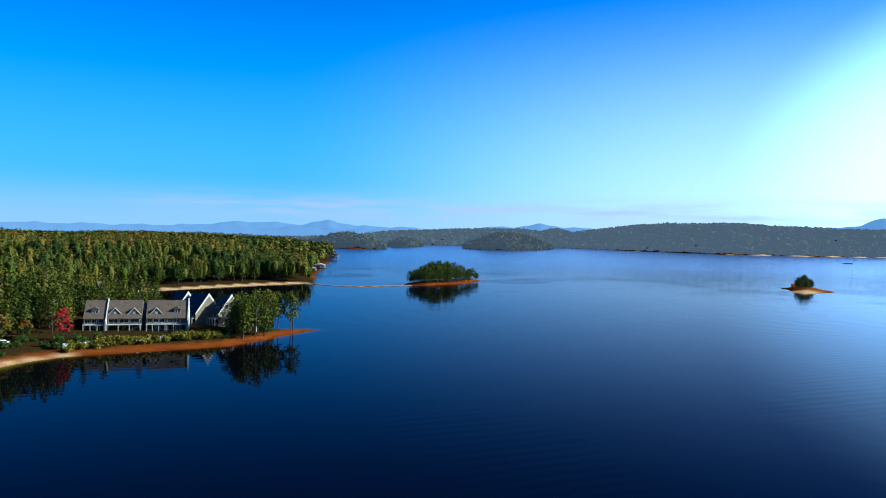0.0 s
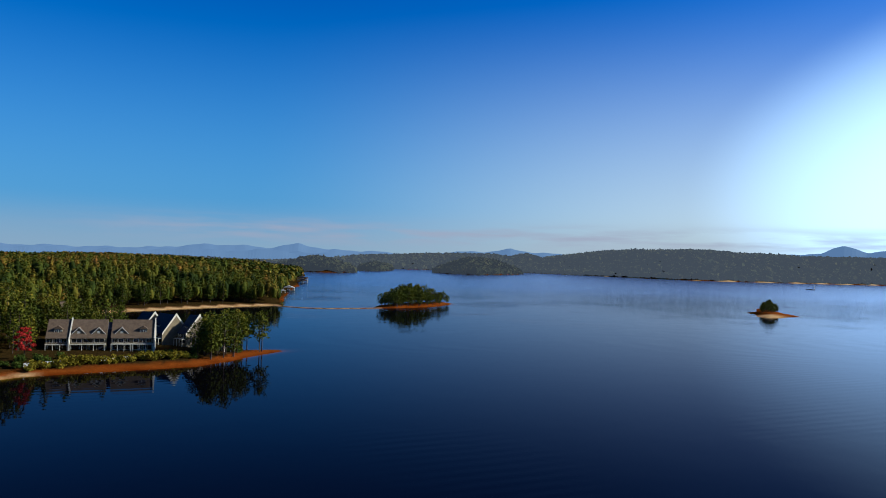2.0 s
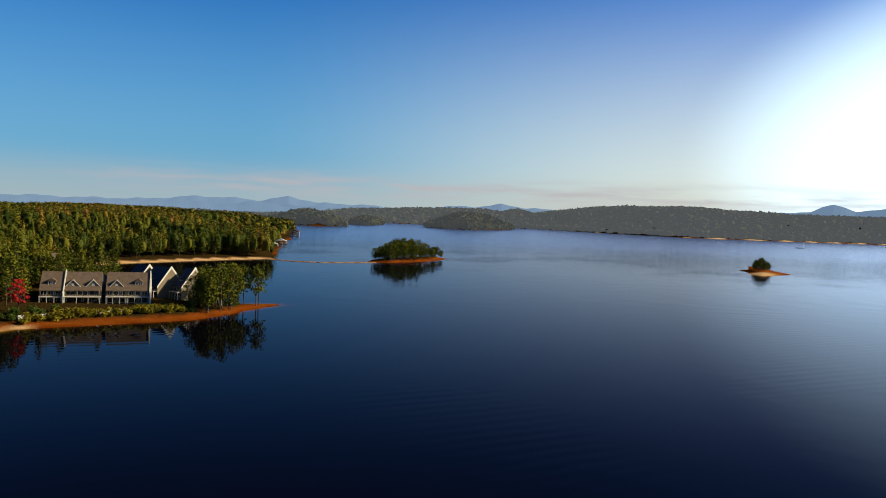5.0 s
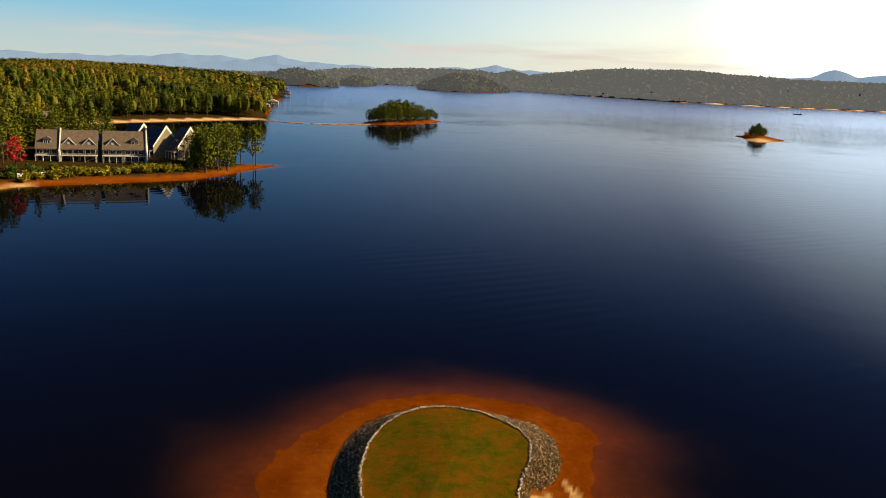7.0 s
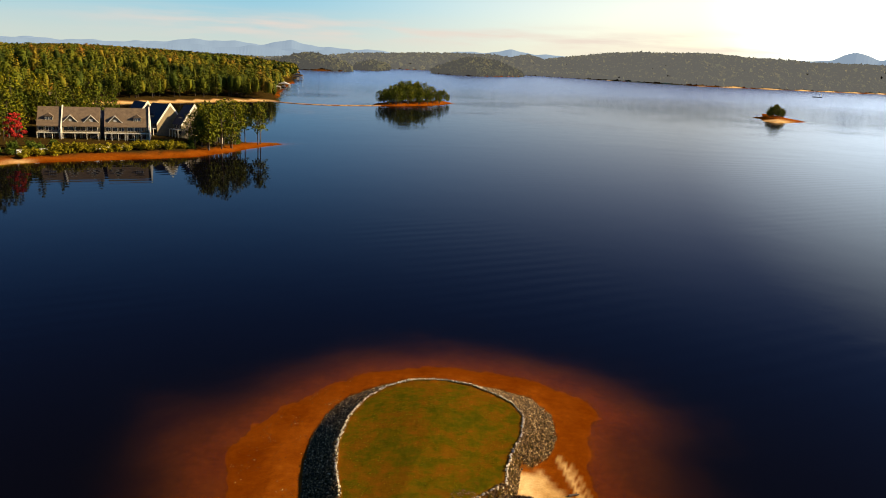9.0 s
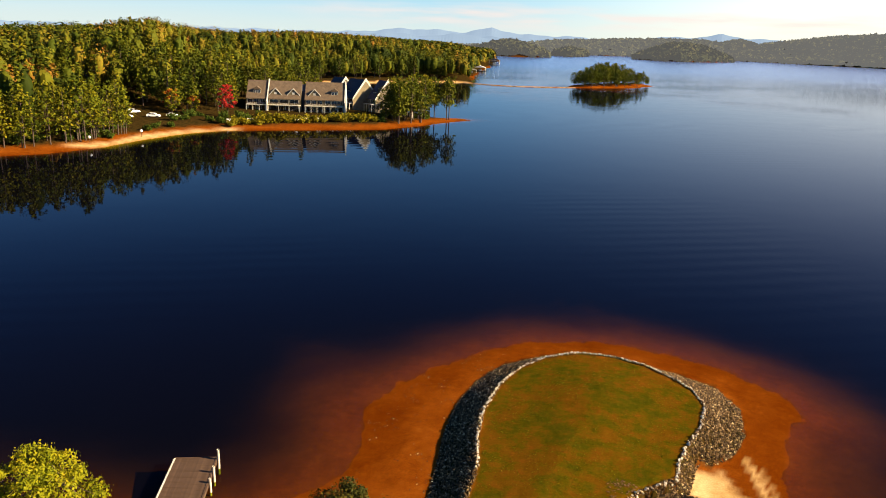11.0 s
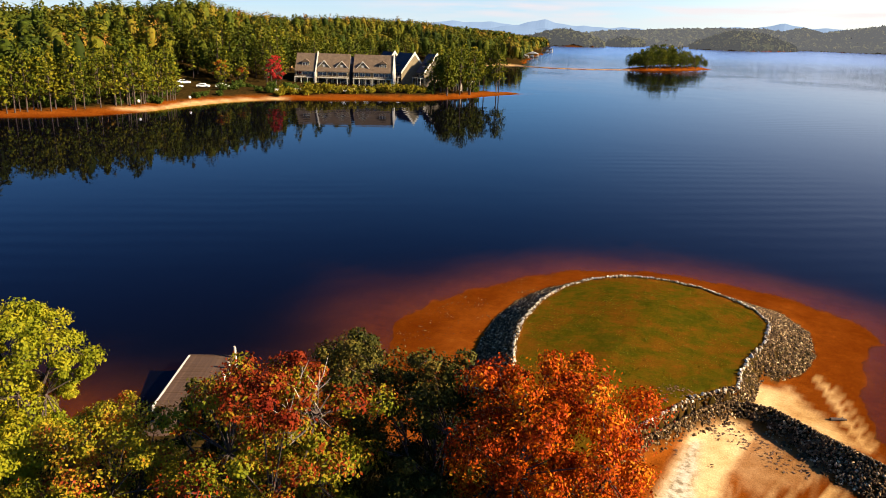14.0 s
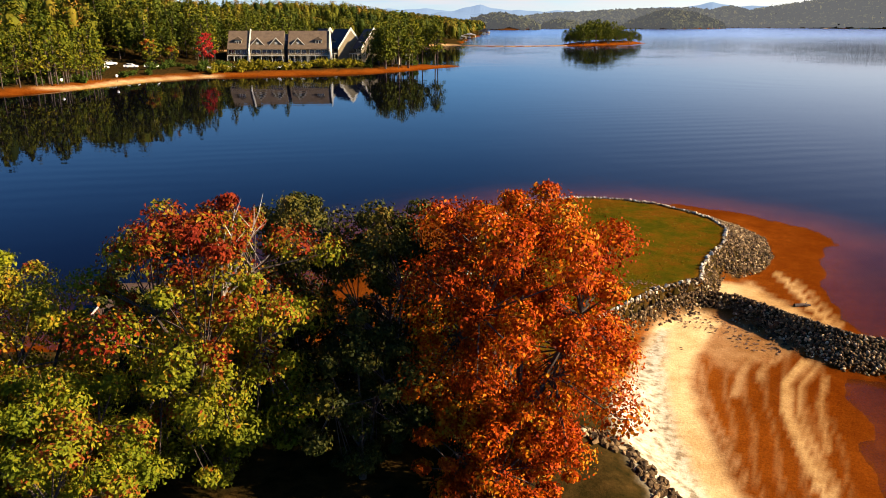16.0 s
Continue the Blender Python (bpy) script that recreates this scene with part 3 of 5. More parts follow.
def limb(bm, p, q, r0, r1, sides=7):
    """A tapered limb between two points."""
    p, q = Vector(p), Vector(q)
    ax = (q - p).normalized()
    s = ax.orthogonal().normalized()
    t = ax.cross(s)
    rings = []
    for c, r in ((p, r0), ((p + q) / 2 + s * r0 * 0.25, (r0 + r1) / 2), (q, r1)):
        rings.append([bm.verts.new(c + (s * math.cos(6.2832 * i / sides) + t * math.sin(6.2832 * i / sides)) * r) for i in range(sides)])
    for a, b in zip(rings, rings[1:]):
        for i in range(sides):
            bm.faces.new((a[i], a[(i + 1) % sides], b[(i + 1) % sides], b[i]))


def mesh_of(bm, name, *mats):
    me = bpy.data.meshes.new(name)
    bm.normal_update()
    bm.to_mesh(me)
    bm.free()
    for m in mats:
        me.materials.append(m)
    return me


def part(name, data, material, parent, label=""):
    """A bmesh or mesh as one object under its thing."""
    me = mesh_of(data, name) if isinstance(data, bmesh.types.BMesh) else data
    if material is not None and not me.materials:
        me.materials.append(material)
    ob = new(name, me)
    ob.parent = parent
    if label:
        ob["label"] = label
    return ob


def crown_points(rng, clumps, per, spread):
    """Leaf places on the outsides of many clumps: clumps are rows of x, y, z, radius."""
    c, n = [], []
    for x, y, z, r in clumps:
        d = rng.normal(size=(per, 3))
        d /= np.linalg.norm(d, axis=1)[:, None]
        d[:, 2] = d[:, 2] * 0.8 + 0.12
        rad = r * rng.uniform(0.55, 1.08, (per, 1)) * (1 + spread * rng.normal(size=(per, 1)))
        c.append(np.array([x, y, z]) + d * rad * np.array([1, 1, 0.8]))
        nn = d + rng.normal(size=(per, 3)) * 0.55
        n.append(nn / np.linalg.norm(nn, axis=1)[:, None])
    return np.concatenate(c), np.concatenate(n)


def pine_leaves(rng, height, boughs, per, leaf):
    """Needle tufts along spreading boughs: places, sizes and normals, and the boughs' tips."""
    base = height * rng.uniform(0.10, 0.28)
    cs, ns, ss, tips = [], [], [], []
    for i in range(boughs):
        f = ((i + 0.5) / boughs) ** 0.9
        z = base + (height - base) * f
        ln = (height * 0.21 * (1 - f) ** 0.75 * min(1.0, 0.55 + 2.2 * f) + 0.55) * rng.uniform(0.5, 1.2)
        a = i * 2.4 + rng.uniform(-0.5, 0.5)
        rise = rng.uniform(-0.12, 0.25) * ln
        d = np.array([math.cos(a), math.sin(a), 0.0])
        t = rng.uniform(0.25, 1.05, per) ** 0.7
        c = np.array([0, 0, z]) + np.outer(t * ln, d) + np.outer(t * t, [0, 0, rise]) + rng.normal(size=(per, 3)) * np.array([0.3, 0.3, 0.22]) * (0.5 + ln * 0.2)
        cs.append(c)
        n = d * 0.55 + np.array([0, 0, 0.75]) + rng.normal(size=(per, 3)) * 0.45
        ns.append(n / np.linalg.norm(n, axis=1)[:, None])
        ss.append(rng.uniform(0.65, 1.35, per) * leaf)
        tips.append((d[0] * ln * 0.9, d[1] * ln * 0.9, z + rise))
    return np.concatenate(cs), np.concatenate(ss), np.concatenate(ns), tips


def pine_meshes(seed, height, boughs=54, per=8, leaf=0.5):
    rng = np.random.RandomState(seed)
    c, s, nr, tips = pine_leaves(rng, height, boughs, per, leaf)
    co, fa = cards_mesh("crown", c, s, nr, rng)
    crown = from_arrays("crown", co, fa, (PINE,))
    bm = bmesh.new()
    limb(bm, (0, 0, -0.4), (0.15, 0.1, height * 0.55), height * 0.009 + 0.06, height * 0.007, 7)
    limb(bm, (0.15, 0.1, height * 0.55), (0.05, 0, height * 0.96), height * 0.007, 0.03, 6)
    for x, y, z in tips[:36:2]:
        limb(bm, (0.08, 0.05, z - 0.3), (x, y, z), 0.05, 0.015, 4)
    return mesh_of(bm, "trunk", BARK), crown


def tree_thing(name, meshes, place, label, category="tree", group="", spin=0.0, size=1.0):
    root = new(name)
    root.empty_display_size = 0.5
    for nm, me in zip(("trunk", "crown"), meshes):
        o = new(nm, me)
        o.parent = root
    root.matrix_world = Matrix.LocRotScale(place, Euler((0, 0, spin)), (size, size, size))
    return tagged(root, label, category, group)


def hardwood_meshes(seed, height, spread):
    """A round-headed tree for the middle distance."""
    r = np.random.RandomState(seed)
    cl = []
    for i in range(22):
        a, f = i * 2.4 + r.uniform(-0.4, 0.4), (i + 0.5) / 22
        z = height * (0.22 + 0.72 * f)
        w = spread * math.sqrt(max(0.05, 1 - ((f - 0.42) / 0.6) ** 2)) * r.uniform(0.45, 0.85)
        cl.append((w * math.cos(a), w * math.sin(a), z, spread * r.uniform(0.28, 0.42)))
    c, nr = crown_points(r, cl, 17, 0.12)
    co, fa = cards_mesh("crown", c, r.uniform(0.7, 1.3, len(c)) * 0.55, nr, r)
    bm = bmesh.new()
    limb(bm, (0, 0, -0.4), (0.1, 0.1, height * 0.4), 0.28, 0.2, 7)
    for x, y, z, _ in cl[::3]:
        limb(bm, (0.1, 0.1, height * 0.35), (x, y, z), 0.12, 0.03, 4)
    return mesh_of(bm, "trunk", BARK), from_arrays("crown", co, fa, (WOODS,))


def tall_pine_meshes(seed, height, spread):
    """A lakeside pine: long bare trunk, broken tiers of tufted boughs above."""
    r = np.random.RandomState(seed)
    cl, bm = [], bmesh.new()
    limb(bm, (0, 0, -0.4), (0.2, 0.1, height * 0.6), 0.24, 0.17, 7)
    limb(bm, (0.2, 0.1, height * 0.6), (0.1, 0, height * 0.95), 0.17, 0.05, 6)
    low = r.uniform(0.26, 0.42)
    for i in range(20):
        f = (i + 0.5) / 20
        a, z = i * 2.4 + r.uniform(-0.5, 0.5), height * (low + (0.99 - low) * f)
        w = spread * (1.05 - f) ** 0.6 * min(1.0, 0.5 + 1.6 * f) * r.uniform(0.5, 1.1)
        cl.append((w * math.cos(a), w * math.sin(a), z, spread * r.uniform(0.26, 0.42)))
        limb(bm, (0.15, 0.08, z - 0.7), (w * math.cos(a), w * math.sin(a), z), 0.07, 0.02, 4)
    c, nr = crown_points(r, cl, 20, 0.15)
    co, fa = cards_mesh("crown", c, r.uniform(0.6, 1.3, len(c)) * 0.5, nr, r)
    return mesh_of(bm, "trunk", BARK), from_arrays("crown", co, fa, (PINE,))


HARDWOODS = [hardwood_meshes(60 + i, h, w) for i, (h, w) in enumerate(((14, 4.5), (15.5, 5), (12, 4.2), (16, 4.6)))]
TALL = [tall_pine_meshes(80 + i, h, w) for i, (h, w) in enumerate(((17, 4.2), (19, 5.0), (15, 4.4), (18, 5.6), (20, 4.6)))]
PINES = [pine_meshes(40 + i, h) for i, h in enumerate((17, 19, 21, 23, 16, 20))]


def crown_core(k):
    """A rounded block of quads, k by k on each of six sides: places on the unit sphere, and faces."""
    co, fa = [], []
    for ax in range(3):
        for sg in (-1, 1):
            base = len(co)
            for i in range(k + 1):
                for j in range(k + 1):
                    p = [0.0, 0.0, 0.0]
                    p[ax], p[(ax + 1) % 3], p[(ax + 2) % 3] = sg, 2 * i / k - 1, 2 * j / k - 1
                    co.append(np.array(p) / np.linalg.norm(p))
            for i in range(k):
                for j in range(k):
                    q = [base + i * (k + 1) + j, base + (i + 1) * (k + 1) + j, base + (i + 1) * (k + 1) + j + 1, base + i * (k + 1) + j + 1]
                    fa.append(q if sg > 0 else q[::-1])
    return np.array(co), np.array(fa)


def woods_mesh(name, spots, rng, cards, leaf, mat):
    """Many trees of one wood joined: rows of x, y, z, height, width. Two in five are pines."""
    kinds = []
    for k in range(10):
        r = np.random.RandomState(300 + k)
        if k % 5 < 2:
            c, s, nn, _ = pine_leaves(r, 18.0, max(3, cards // 5), 5, leaf)
            kinds.append((c * np.array([1 / 4.2, 1 / 4.2, 1 / 18.0]), s * 0.9, nn))
            continue
        n = cards
        f, a = r.uniform(0.1, 1.0, n), r.uniform(0, 6.283, n)
        lump = np.round(a * 1.3) + np.round(f * 3) * 7
        bulge = np.sqrt(np.maximum(0.03, 1 - ((f - 0.5) / 0.54) ** 2)) * (0.78 + 0.3 * np.sin(lump * 2.1 + k))
        rr = bulge * r.uniform(0.7, 1.05, n)
        c = np.stack([rr * np.cos(a), rr * np.sin(a), 0.26 + 0.74 * f + 0.02 * r.normal(size=n)], 1)
        nn = np.stack([np.cos(a) * bulge, np.sin(a) * bulge, (f - 0.35) * 1.5], 1) + r.normal(size=(n, 3)) * 0.18
        kinds.append((c, r.uniform(0.7, 1.3, n) * leaf, nn / np.linalg.norm(nn, axis=1)[:, None]))
    core, core_faces = crown_core(3)
    cs, ns, ss, tint, kco, kfa = [], [], [], [], [], []
    for x, y, z, h, w in spots:
        which = rng.randint(10)
        c, s, nn = kinds[which]
        slim = 0.62 if which % 5 < 2 else 1.0
        brown = 0.16 if x < -250 and z > 15 else 0.0
        tint.append(np.full(len(c) * 4, rng.uniform(-0.34, 0.32) + brown))
        t = rng.uniform(0, 6.283)
        m = np.array([[math.cos(t), math.sin(t), 0], [-math.sin(t), math.cos(t), 0], [0, 0, 1]])
        cs.append((c @ m) * np.array([w, w, h]) + np.array([x, y, z]))
        ns.append(nn @ m)
        ss.append(s * w / 4.2)
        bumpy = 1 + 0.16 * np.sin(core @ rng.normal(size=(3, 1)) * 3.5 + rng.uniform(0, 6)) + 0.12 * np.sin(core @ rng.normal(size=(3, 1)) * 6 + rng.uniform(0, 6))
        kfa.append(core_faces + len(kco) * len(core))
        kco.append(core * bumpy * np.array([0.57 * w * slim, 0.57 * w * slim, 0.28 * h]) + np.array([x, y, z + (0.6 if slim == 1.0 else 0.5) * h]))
        # cores tinted darker than their leaves: shade inside the crown put into colour
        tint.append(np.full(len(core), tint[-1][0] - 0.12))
    co, fa = cards_mesh(name, np.concatenate(cs), np.concatenate(ss), np.concatenate(ns), rng)
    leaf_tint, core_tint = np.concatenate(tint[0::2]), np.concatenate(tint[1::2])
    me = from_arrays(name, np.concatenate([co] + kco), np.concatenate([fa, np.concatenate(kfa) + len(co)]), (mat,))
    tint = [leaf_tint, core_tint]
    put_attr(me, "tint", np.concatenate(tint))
    return me


def scatter(rng, n, box, test):
    """Random places in a box that pass the test on arrays of x and y."""
    x, y = rng.uniform(box[0], box[1], n), rng.uniform(box[2], box[3], n)
    ok = test(x, y)
    return x[ok], y[ok]


rng = np.random.RandomState(5)


def wood_ok(x, y):
    d = signed(x, y, FAR)
    clear = (x > -172) & (x < -60) & (y > 205) & (y < 400)
    lot = (x > -190) & (x < -150) & (y > 205) & (y < 248)
    az = np.degrees(np.arctan2(x - EYE[0], y - EYE[1]))
    return (d > np.where(y > 600, 2, 20)) & ~clear & ~lot & (az > -56)


gx7, gy7 = np.meshgrid(np.arange(-520, -130, 7.0), np.arange(120, 900, 7.0))
x, y = (gx7 + rng.uniform(-2.6, 2.6, gx7.shape)).ravel(), (gy7 + rng.uniform(-2.6, 2.6, gx7.shape)).ravel()
ok = wood_ok(x, y) & (rng.uniform(size=x.shape) > 0.08)
x, y = x[ok], y[ok]
z = land_height(x, y)
spots = [(a, b, c, rng.uniform(11, 20), rng.uniform(3.2, 5.4)) for a, b, c in zip(x, y, z)]
hill = new("woods", woods_mesh("woods", spots, rng, 124, 0.62, WOODS))
tagged(hill, "dense pine and hardwood forest in early autumn colours", "woods", kind="stuff")
x, y = scatter(rng, 5000, (-900, -180, 900, 1900), lambda x, y: signed(x, y, FAR) > 8)
z = land_height(x, y)
o = new("woods", woods_mesh("woods", [(a, b, c, rng.uniform(13, 20), rng.uniform(5, 8)) for a, b, c in zip(x, y, z)], rng, 26, 1.5, WOODS))
tagged(o, "forest receding along the lakeshore", "woods", kind="stuff")
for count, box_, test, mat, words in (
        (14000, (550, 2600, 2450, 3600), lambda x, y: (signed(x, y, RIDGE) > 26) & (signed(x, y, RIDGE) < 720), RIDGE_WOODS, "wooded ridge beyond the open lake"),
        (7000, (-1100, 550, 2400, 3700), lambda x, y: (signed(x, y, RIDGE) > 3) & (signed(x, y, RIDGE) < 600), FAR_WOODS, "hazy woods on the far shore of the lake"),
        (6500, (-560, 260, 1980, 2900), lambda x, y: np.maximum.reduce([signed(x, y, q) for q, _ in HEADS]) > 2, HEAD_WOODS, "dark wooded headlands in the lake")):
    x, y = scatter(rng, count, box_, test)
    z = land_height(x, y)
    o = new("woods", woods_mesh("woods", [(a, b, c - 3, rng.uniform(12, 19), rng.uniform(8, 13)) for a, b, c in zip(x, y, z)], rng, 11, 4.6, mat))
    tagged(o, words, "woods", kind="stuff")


def mountains():
    bm = bmesh.new()
    prof = [(-60, 30), (-34, 55), (-29.5, 58), (-26, 58), (-22, 66), (-19, 92), (-16.5, 96), (-14.3, 84), (-12, 116), (-9.6, 84), (-6.3, 84), (-3.7, 70), (0, 96), (2.5, 104), (4.3, 124), (5.8, 110), (8, 100), (14, 90), (22, 110), (26.2, 150), (27.5, 190), (29, 158), (30.6, 170), (36, 150), (60, 90)]
    az = np.linspace(-58, 58, 500)
    hs = np.interp(az, [p[0] for p in prof], [p[1] for p in prof]) + 4 * np.sin(az * 1.9) + 2 * np.sin(az * 4.7 + 1)
    low = [bm.verts.new((EYE[0] + 4600 * math.sin(radians(a)), EYE[1] + 4600 * math.cos(radians(a)), -5)) for a in az]
    mid = [bm.verts.new((EYE[0] + 4640 * math.sin(radians(a)), EYE[1] + 4640 * math.cos(radians(a)), h * 0.6)) for a, h in zip(az, hs)]
    top = [bm.verts.new((EYE[0] + 4720 * math.sin(radians(a)), EYE[1] + 4720 * math.cos(radians(a)), h + 3)) for a, h in zip(az, hs)]
    hs2 = 26 + 0.42 * np.interp(az + 2.1, [p[0] for p in prof], [p[1] for p in prof]) + 5 * np.sin(az * 1.3 + 2) + 3 * np.sin(az * 3.7)
    low2 = [bm.verts.new((EYE[0] + 4480 * math.sin(radians(a)), EYE[1] + 4480 * math.cos(radians(a)), -5)) for a in az]
    top2 = [bm.verts.new((EYE[0] + 4540 * math.sin(radians(a)), EYE[1] + 4540 * math.cos(radians(a)), h)) for a, h in zip(az, hs2)]
    for a, b in ((low, mid), (mid, top), (low2, top2)):
        for i in range(len(az) - 1):
            bm.faces.new((a[i], a[i + 1], b[i + 1], b[i]))
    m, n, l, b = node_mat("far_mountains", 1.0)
    # aerial haze painted in as a blue base colour and glow
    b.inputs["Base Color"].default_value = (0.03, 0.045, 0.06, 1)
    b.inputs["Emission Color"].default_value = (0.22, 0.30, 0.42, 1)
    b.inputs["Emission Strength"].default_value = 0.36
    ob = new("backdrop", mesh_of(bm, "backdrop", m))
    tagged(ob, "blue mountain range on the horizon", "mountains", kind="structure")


mountains()

# trees round the houses and the car park
def yard_ok(x, y):
    along, back = (x + 152.5) * 0.94 + (y - 275.3) * 0.342, -(x + 152.5) * 0.342 + (y - 275.3) * 0.94
    home = (along > -4) & (along < 52) & (back > -12) & (back < 17)
    rest = (x > -148) & (x < -100) & (y > 292) & (y < 336)
    lot = (x > -184) & (x < -156) & (y > 222) & (y < 247)
    sight = ((x > -163) & (y < 264)) | ((along > -3) & (along < 60) & (back < 17))
    return ~home & ~rest & ~lot & ~sight & (signed(x, y, FAR) > 12)


x, y = scatter(rng, 330, (-225, -128, 222, 345), yard_ok)
for k, (px, py) in enumerate(zip(x, y)):
    src, q = (PINES, 0.85) if k % 3 else (HARDWOODS, 1.0)
    tree_thing("yard_tree", src[rng.randint(4)], (px, py, one_height(px, py)), "leafy tree near the townhouses", "tree", "yard trees", rng.uniform(0, 6), q * rng.uniform(0.75, 1.1))
x, y = scatter(rng, 700, (-290, -145, 425, 700), lambda x, y: (signed(x, y, FAR) > 19) & (signed(x, y, FAR) < 40))
for k, (px, py) in enumerate(zip(x[:80], y[:80])):
    src, q = (PINES, 0.9) if k % 2 else (HARDWOODS, 1.05)
    tree_thing("forest_tree", src[rng.randint(4)], (px, py, one_height(px, py)), "tall tree at the edge of the forest", "tree", "forest edge", rng.uniform(0, 6), q * rng.uniform(0.8, 1.1))

# the shore pines
n = 0
for row in range(3):
    for i in range(24):
        if rng.uniform() < (0.1, 0.3, 0.45)[row]:
            continue
        px = -155 - 8 * row + i * 0.6 + rng.uniform(-3, 3)
        py = 148 + i * 2.4 + rng.uniform(-1.5, 1.5)
        d = float(signed(np.array([px]), np.array([py]), FAR)[0])
        if d < 7.5:
            px -= 8 - d
        tree_thing("pine_tree", TALL[rng.randint(5)] if (i + row) % 3 else PINES[rng.randint(6)], (px, py, one_height(px, py)), "tall green pine tree on the red clay bank", "tree", "pines on the bank", rng.uniform(0, 6), rng.uniform(0.62, 0.92))
POINT = [(-104, 295), (-100, 284), (-92, 276), (-83, 288), (-73.5, 311), (-88, 317), (-98, 307)]
for i in range(420):
    px, py = rng.uniform(-105, -73), rng.uniform(277, 316)
    q = (np.array([px]), np.array([py]))
    if n < 46 and inside(*q, POINT)[0] and signed(*q, FAR)[0] > 4.5:
        n += 1
        tree_thing("pine_tree", TALL[rng.randint(5)] if i % 6 else HARDWOODS[rng.randint(4)], (px, py, one_height(px, py)), "tall pine tree on the sandy point", "tree", "pines on the point", rng.uniform(0, 6), rng.uniform(0.74, 0.95) * (0.72 if px < -97 else 1.0))
n = 0
for i in range(900):
    px, py = rng.uniform(-66, -2), rng.uniform(614, 725)
    d = signed(np.array([px]), np.array([py]), ISLAND)[0]
    if n < 112 and d > 3:
        n += 1
        kinds_here, k = (PINES, 0.7) if i % 5 == 0 else (HARDWOODS, 0.88)
        tree_thing("island_tree", kinds_here[rng.randint(4)], (px, py, one_height(px, py)), "green tree crowded on the small island", "tree", "island trees", rng.uniform(0, 6), k * rng.uniform(0.7, 1.1) * float(np.interp(px, [-66, -56, -46, -36, -22, -4], [0.55, 0.85, 1.3, 1.2, 0.95, 0.6])))
for i in range(12):
    px, py = -62 + 1.6 * i + rng.uniform(-2, 2), 627 + 1.8 * i + rng.uniform(-3, 6)
    tree_thing("island_tree", HARDWOODS[rng.randint(4)], (px, py, one_height(px, py)), "green tree crowded on the small island", "tree", "island trees", rng.uniform(0, 6), rng.uniform(0.6, 0.85))
for i in range(34):
    (px, py), = polar([(rng.uniform(732, 792), rng.uniform(22.7, 23.75))])
    mid = 1 - abs(math.degrees(math.atan2(px - EYE[0], py - EYE[1])) - 23.15) / 0.9
    tree_thing("islet_tree", HARDWOODS[rng.randint(4)], (px, py, one_height(px, py)), "dark tree on the tiny islet", "tree", "islet trees", rng.uniform(0, 6), rng.uniform(0.5, 0.68) * (0.6 + 0.55 * mid))


# ---- houses on the point ----
SIDING = surface("cream_siding", (0.1125, 0.084, 0.0435), (0.1613, 0.1237, 0.0675), 0.6, 0.8, 14, 0.1)
TRIM = surface("white_trim", (0.3872, 0.3432, 0.2552), (0.4752, 0.4224, 0.3168), 1.5, 0.6, 30, 0.05)
SHINGLE = surface("brown_shingles", (0.068, 0.0448, 0.0256), (0.108, 0.072, 0.0416), 0.7, 0.95, 9, 0.4, 0.03)
SLATE = surface("dark_shingles", (0.028, 0.026, 0.03), (0.05, 0.046, 0.05), 0.7, 0.95, 9, 0.4, 0.03)
WOOD = surface("weathered_boards", (0.035, 0.0172, 0.0072), (0.0805, 0.0436, 0.0216), 2.2, 0.85, 26, 0.5, 0.01)
STONE = surface("grey_stone", (0.16, 0.14, 0.115), (0.42, 0.37, 0.30), 1.1, 0.9, 14, 0.5, 0.03)
CONCRETE = surface("concrete", (0.33, 0.31, 0.28), (0.46, 0.43, 0.38), 1.0, 0.9, 20, 0.2)


def glass_mat():
    m, n, l, b = node_mat("window_glass", 0.06)
    b.inputs["Base Color"].default_value = (0.012, 0.015, 0.02, 1)
    b.inputs["Specular IOR Level"].default_value = 0.8
    return m


GLASS = glass_mat()


def box(bm, x0, x1, y0, y1, z0, z1):
    v = [bm.verts.new((x, y, z)) for z in (z0, z1) for x, y in ((x0, y0), (x1, y0), (x1, y1), (x0, y1))]
    for f in ((3, 2, 1, 0), (4, 5, 6, 7), (0, 1, 5, 4), (1, 2, 6, 5), (2, 3, 7, 6), (3, 0, 4, 7)):
        bm.faces.new([v[i] for i in f])
    return v


def prism(bm, pts, y0, y1, axis="y"):
    """An outline in x and z drawn out along y, or in y and z drawn out along x."""
    mk = (lambda a, b, c: (a, c, b)) if axis == "y" else (lambda a, b, c: (c, a, b))
    lo = [bm.verts.new(mk(a, b, y0)) for a, b in pts]
    hi = [bm.verts.new(mk(a, b, y1)) for a, b in pts]
    k = len(pts)
    bm.faces.new(lo[::-1])
    bm.faces.new(hi)
    for i in range(k):
        bm.faces.new((lo[i], lo[(i + 1) % k], hi[(i + 1) % k], hi[i]))
    bmesh.ops.recalc_face_normals(bm, faces=bm.faces)


def window(root, x0, x1, z0, z1, y, glass=GLASS):
    """A framed two-light window on a wall that faces -y."""
    bm = bmesh.new()
    for a, b, c, d in ((x0 - 0.12, x0, z0 - 0.1, z1 + 0.12), (x1, x1 + 0.12, z0 - 0.1, z1 + 0.12), (x0, x1, z1, z1 + 0.12), (x0, x1, z0 - 0.1, z0), ((x0 + x1) / 2 - 0.04, (x0 + x1) / 2 + 0.04, z0, z1)):
        box(bm, a, b, y - 0.09, y + 0.02, c, d)
    w = part("window", bm, TRIM, root)
    bm = bmesh.new()
    box(bm, x0, x1, y - 0.04, y - 0.01, z0, z1)
    part("pane", bm, glass, w)
    return w


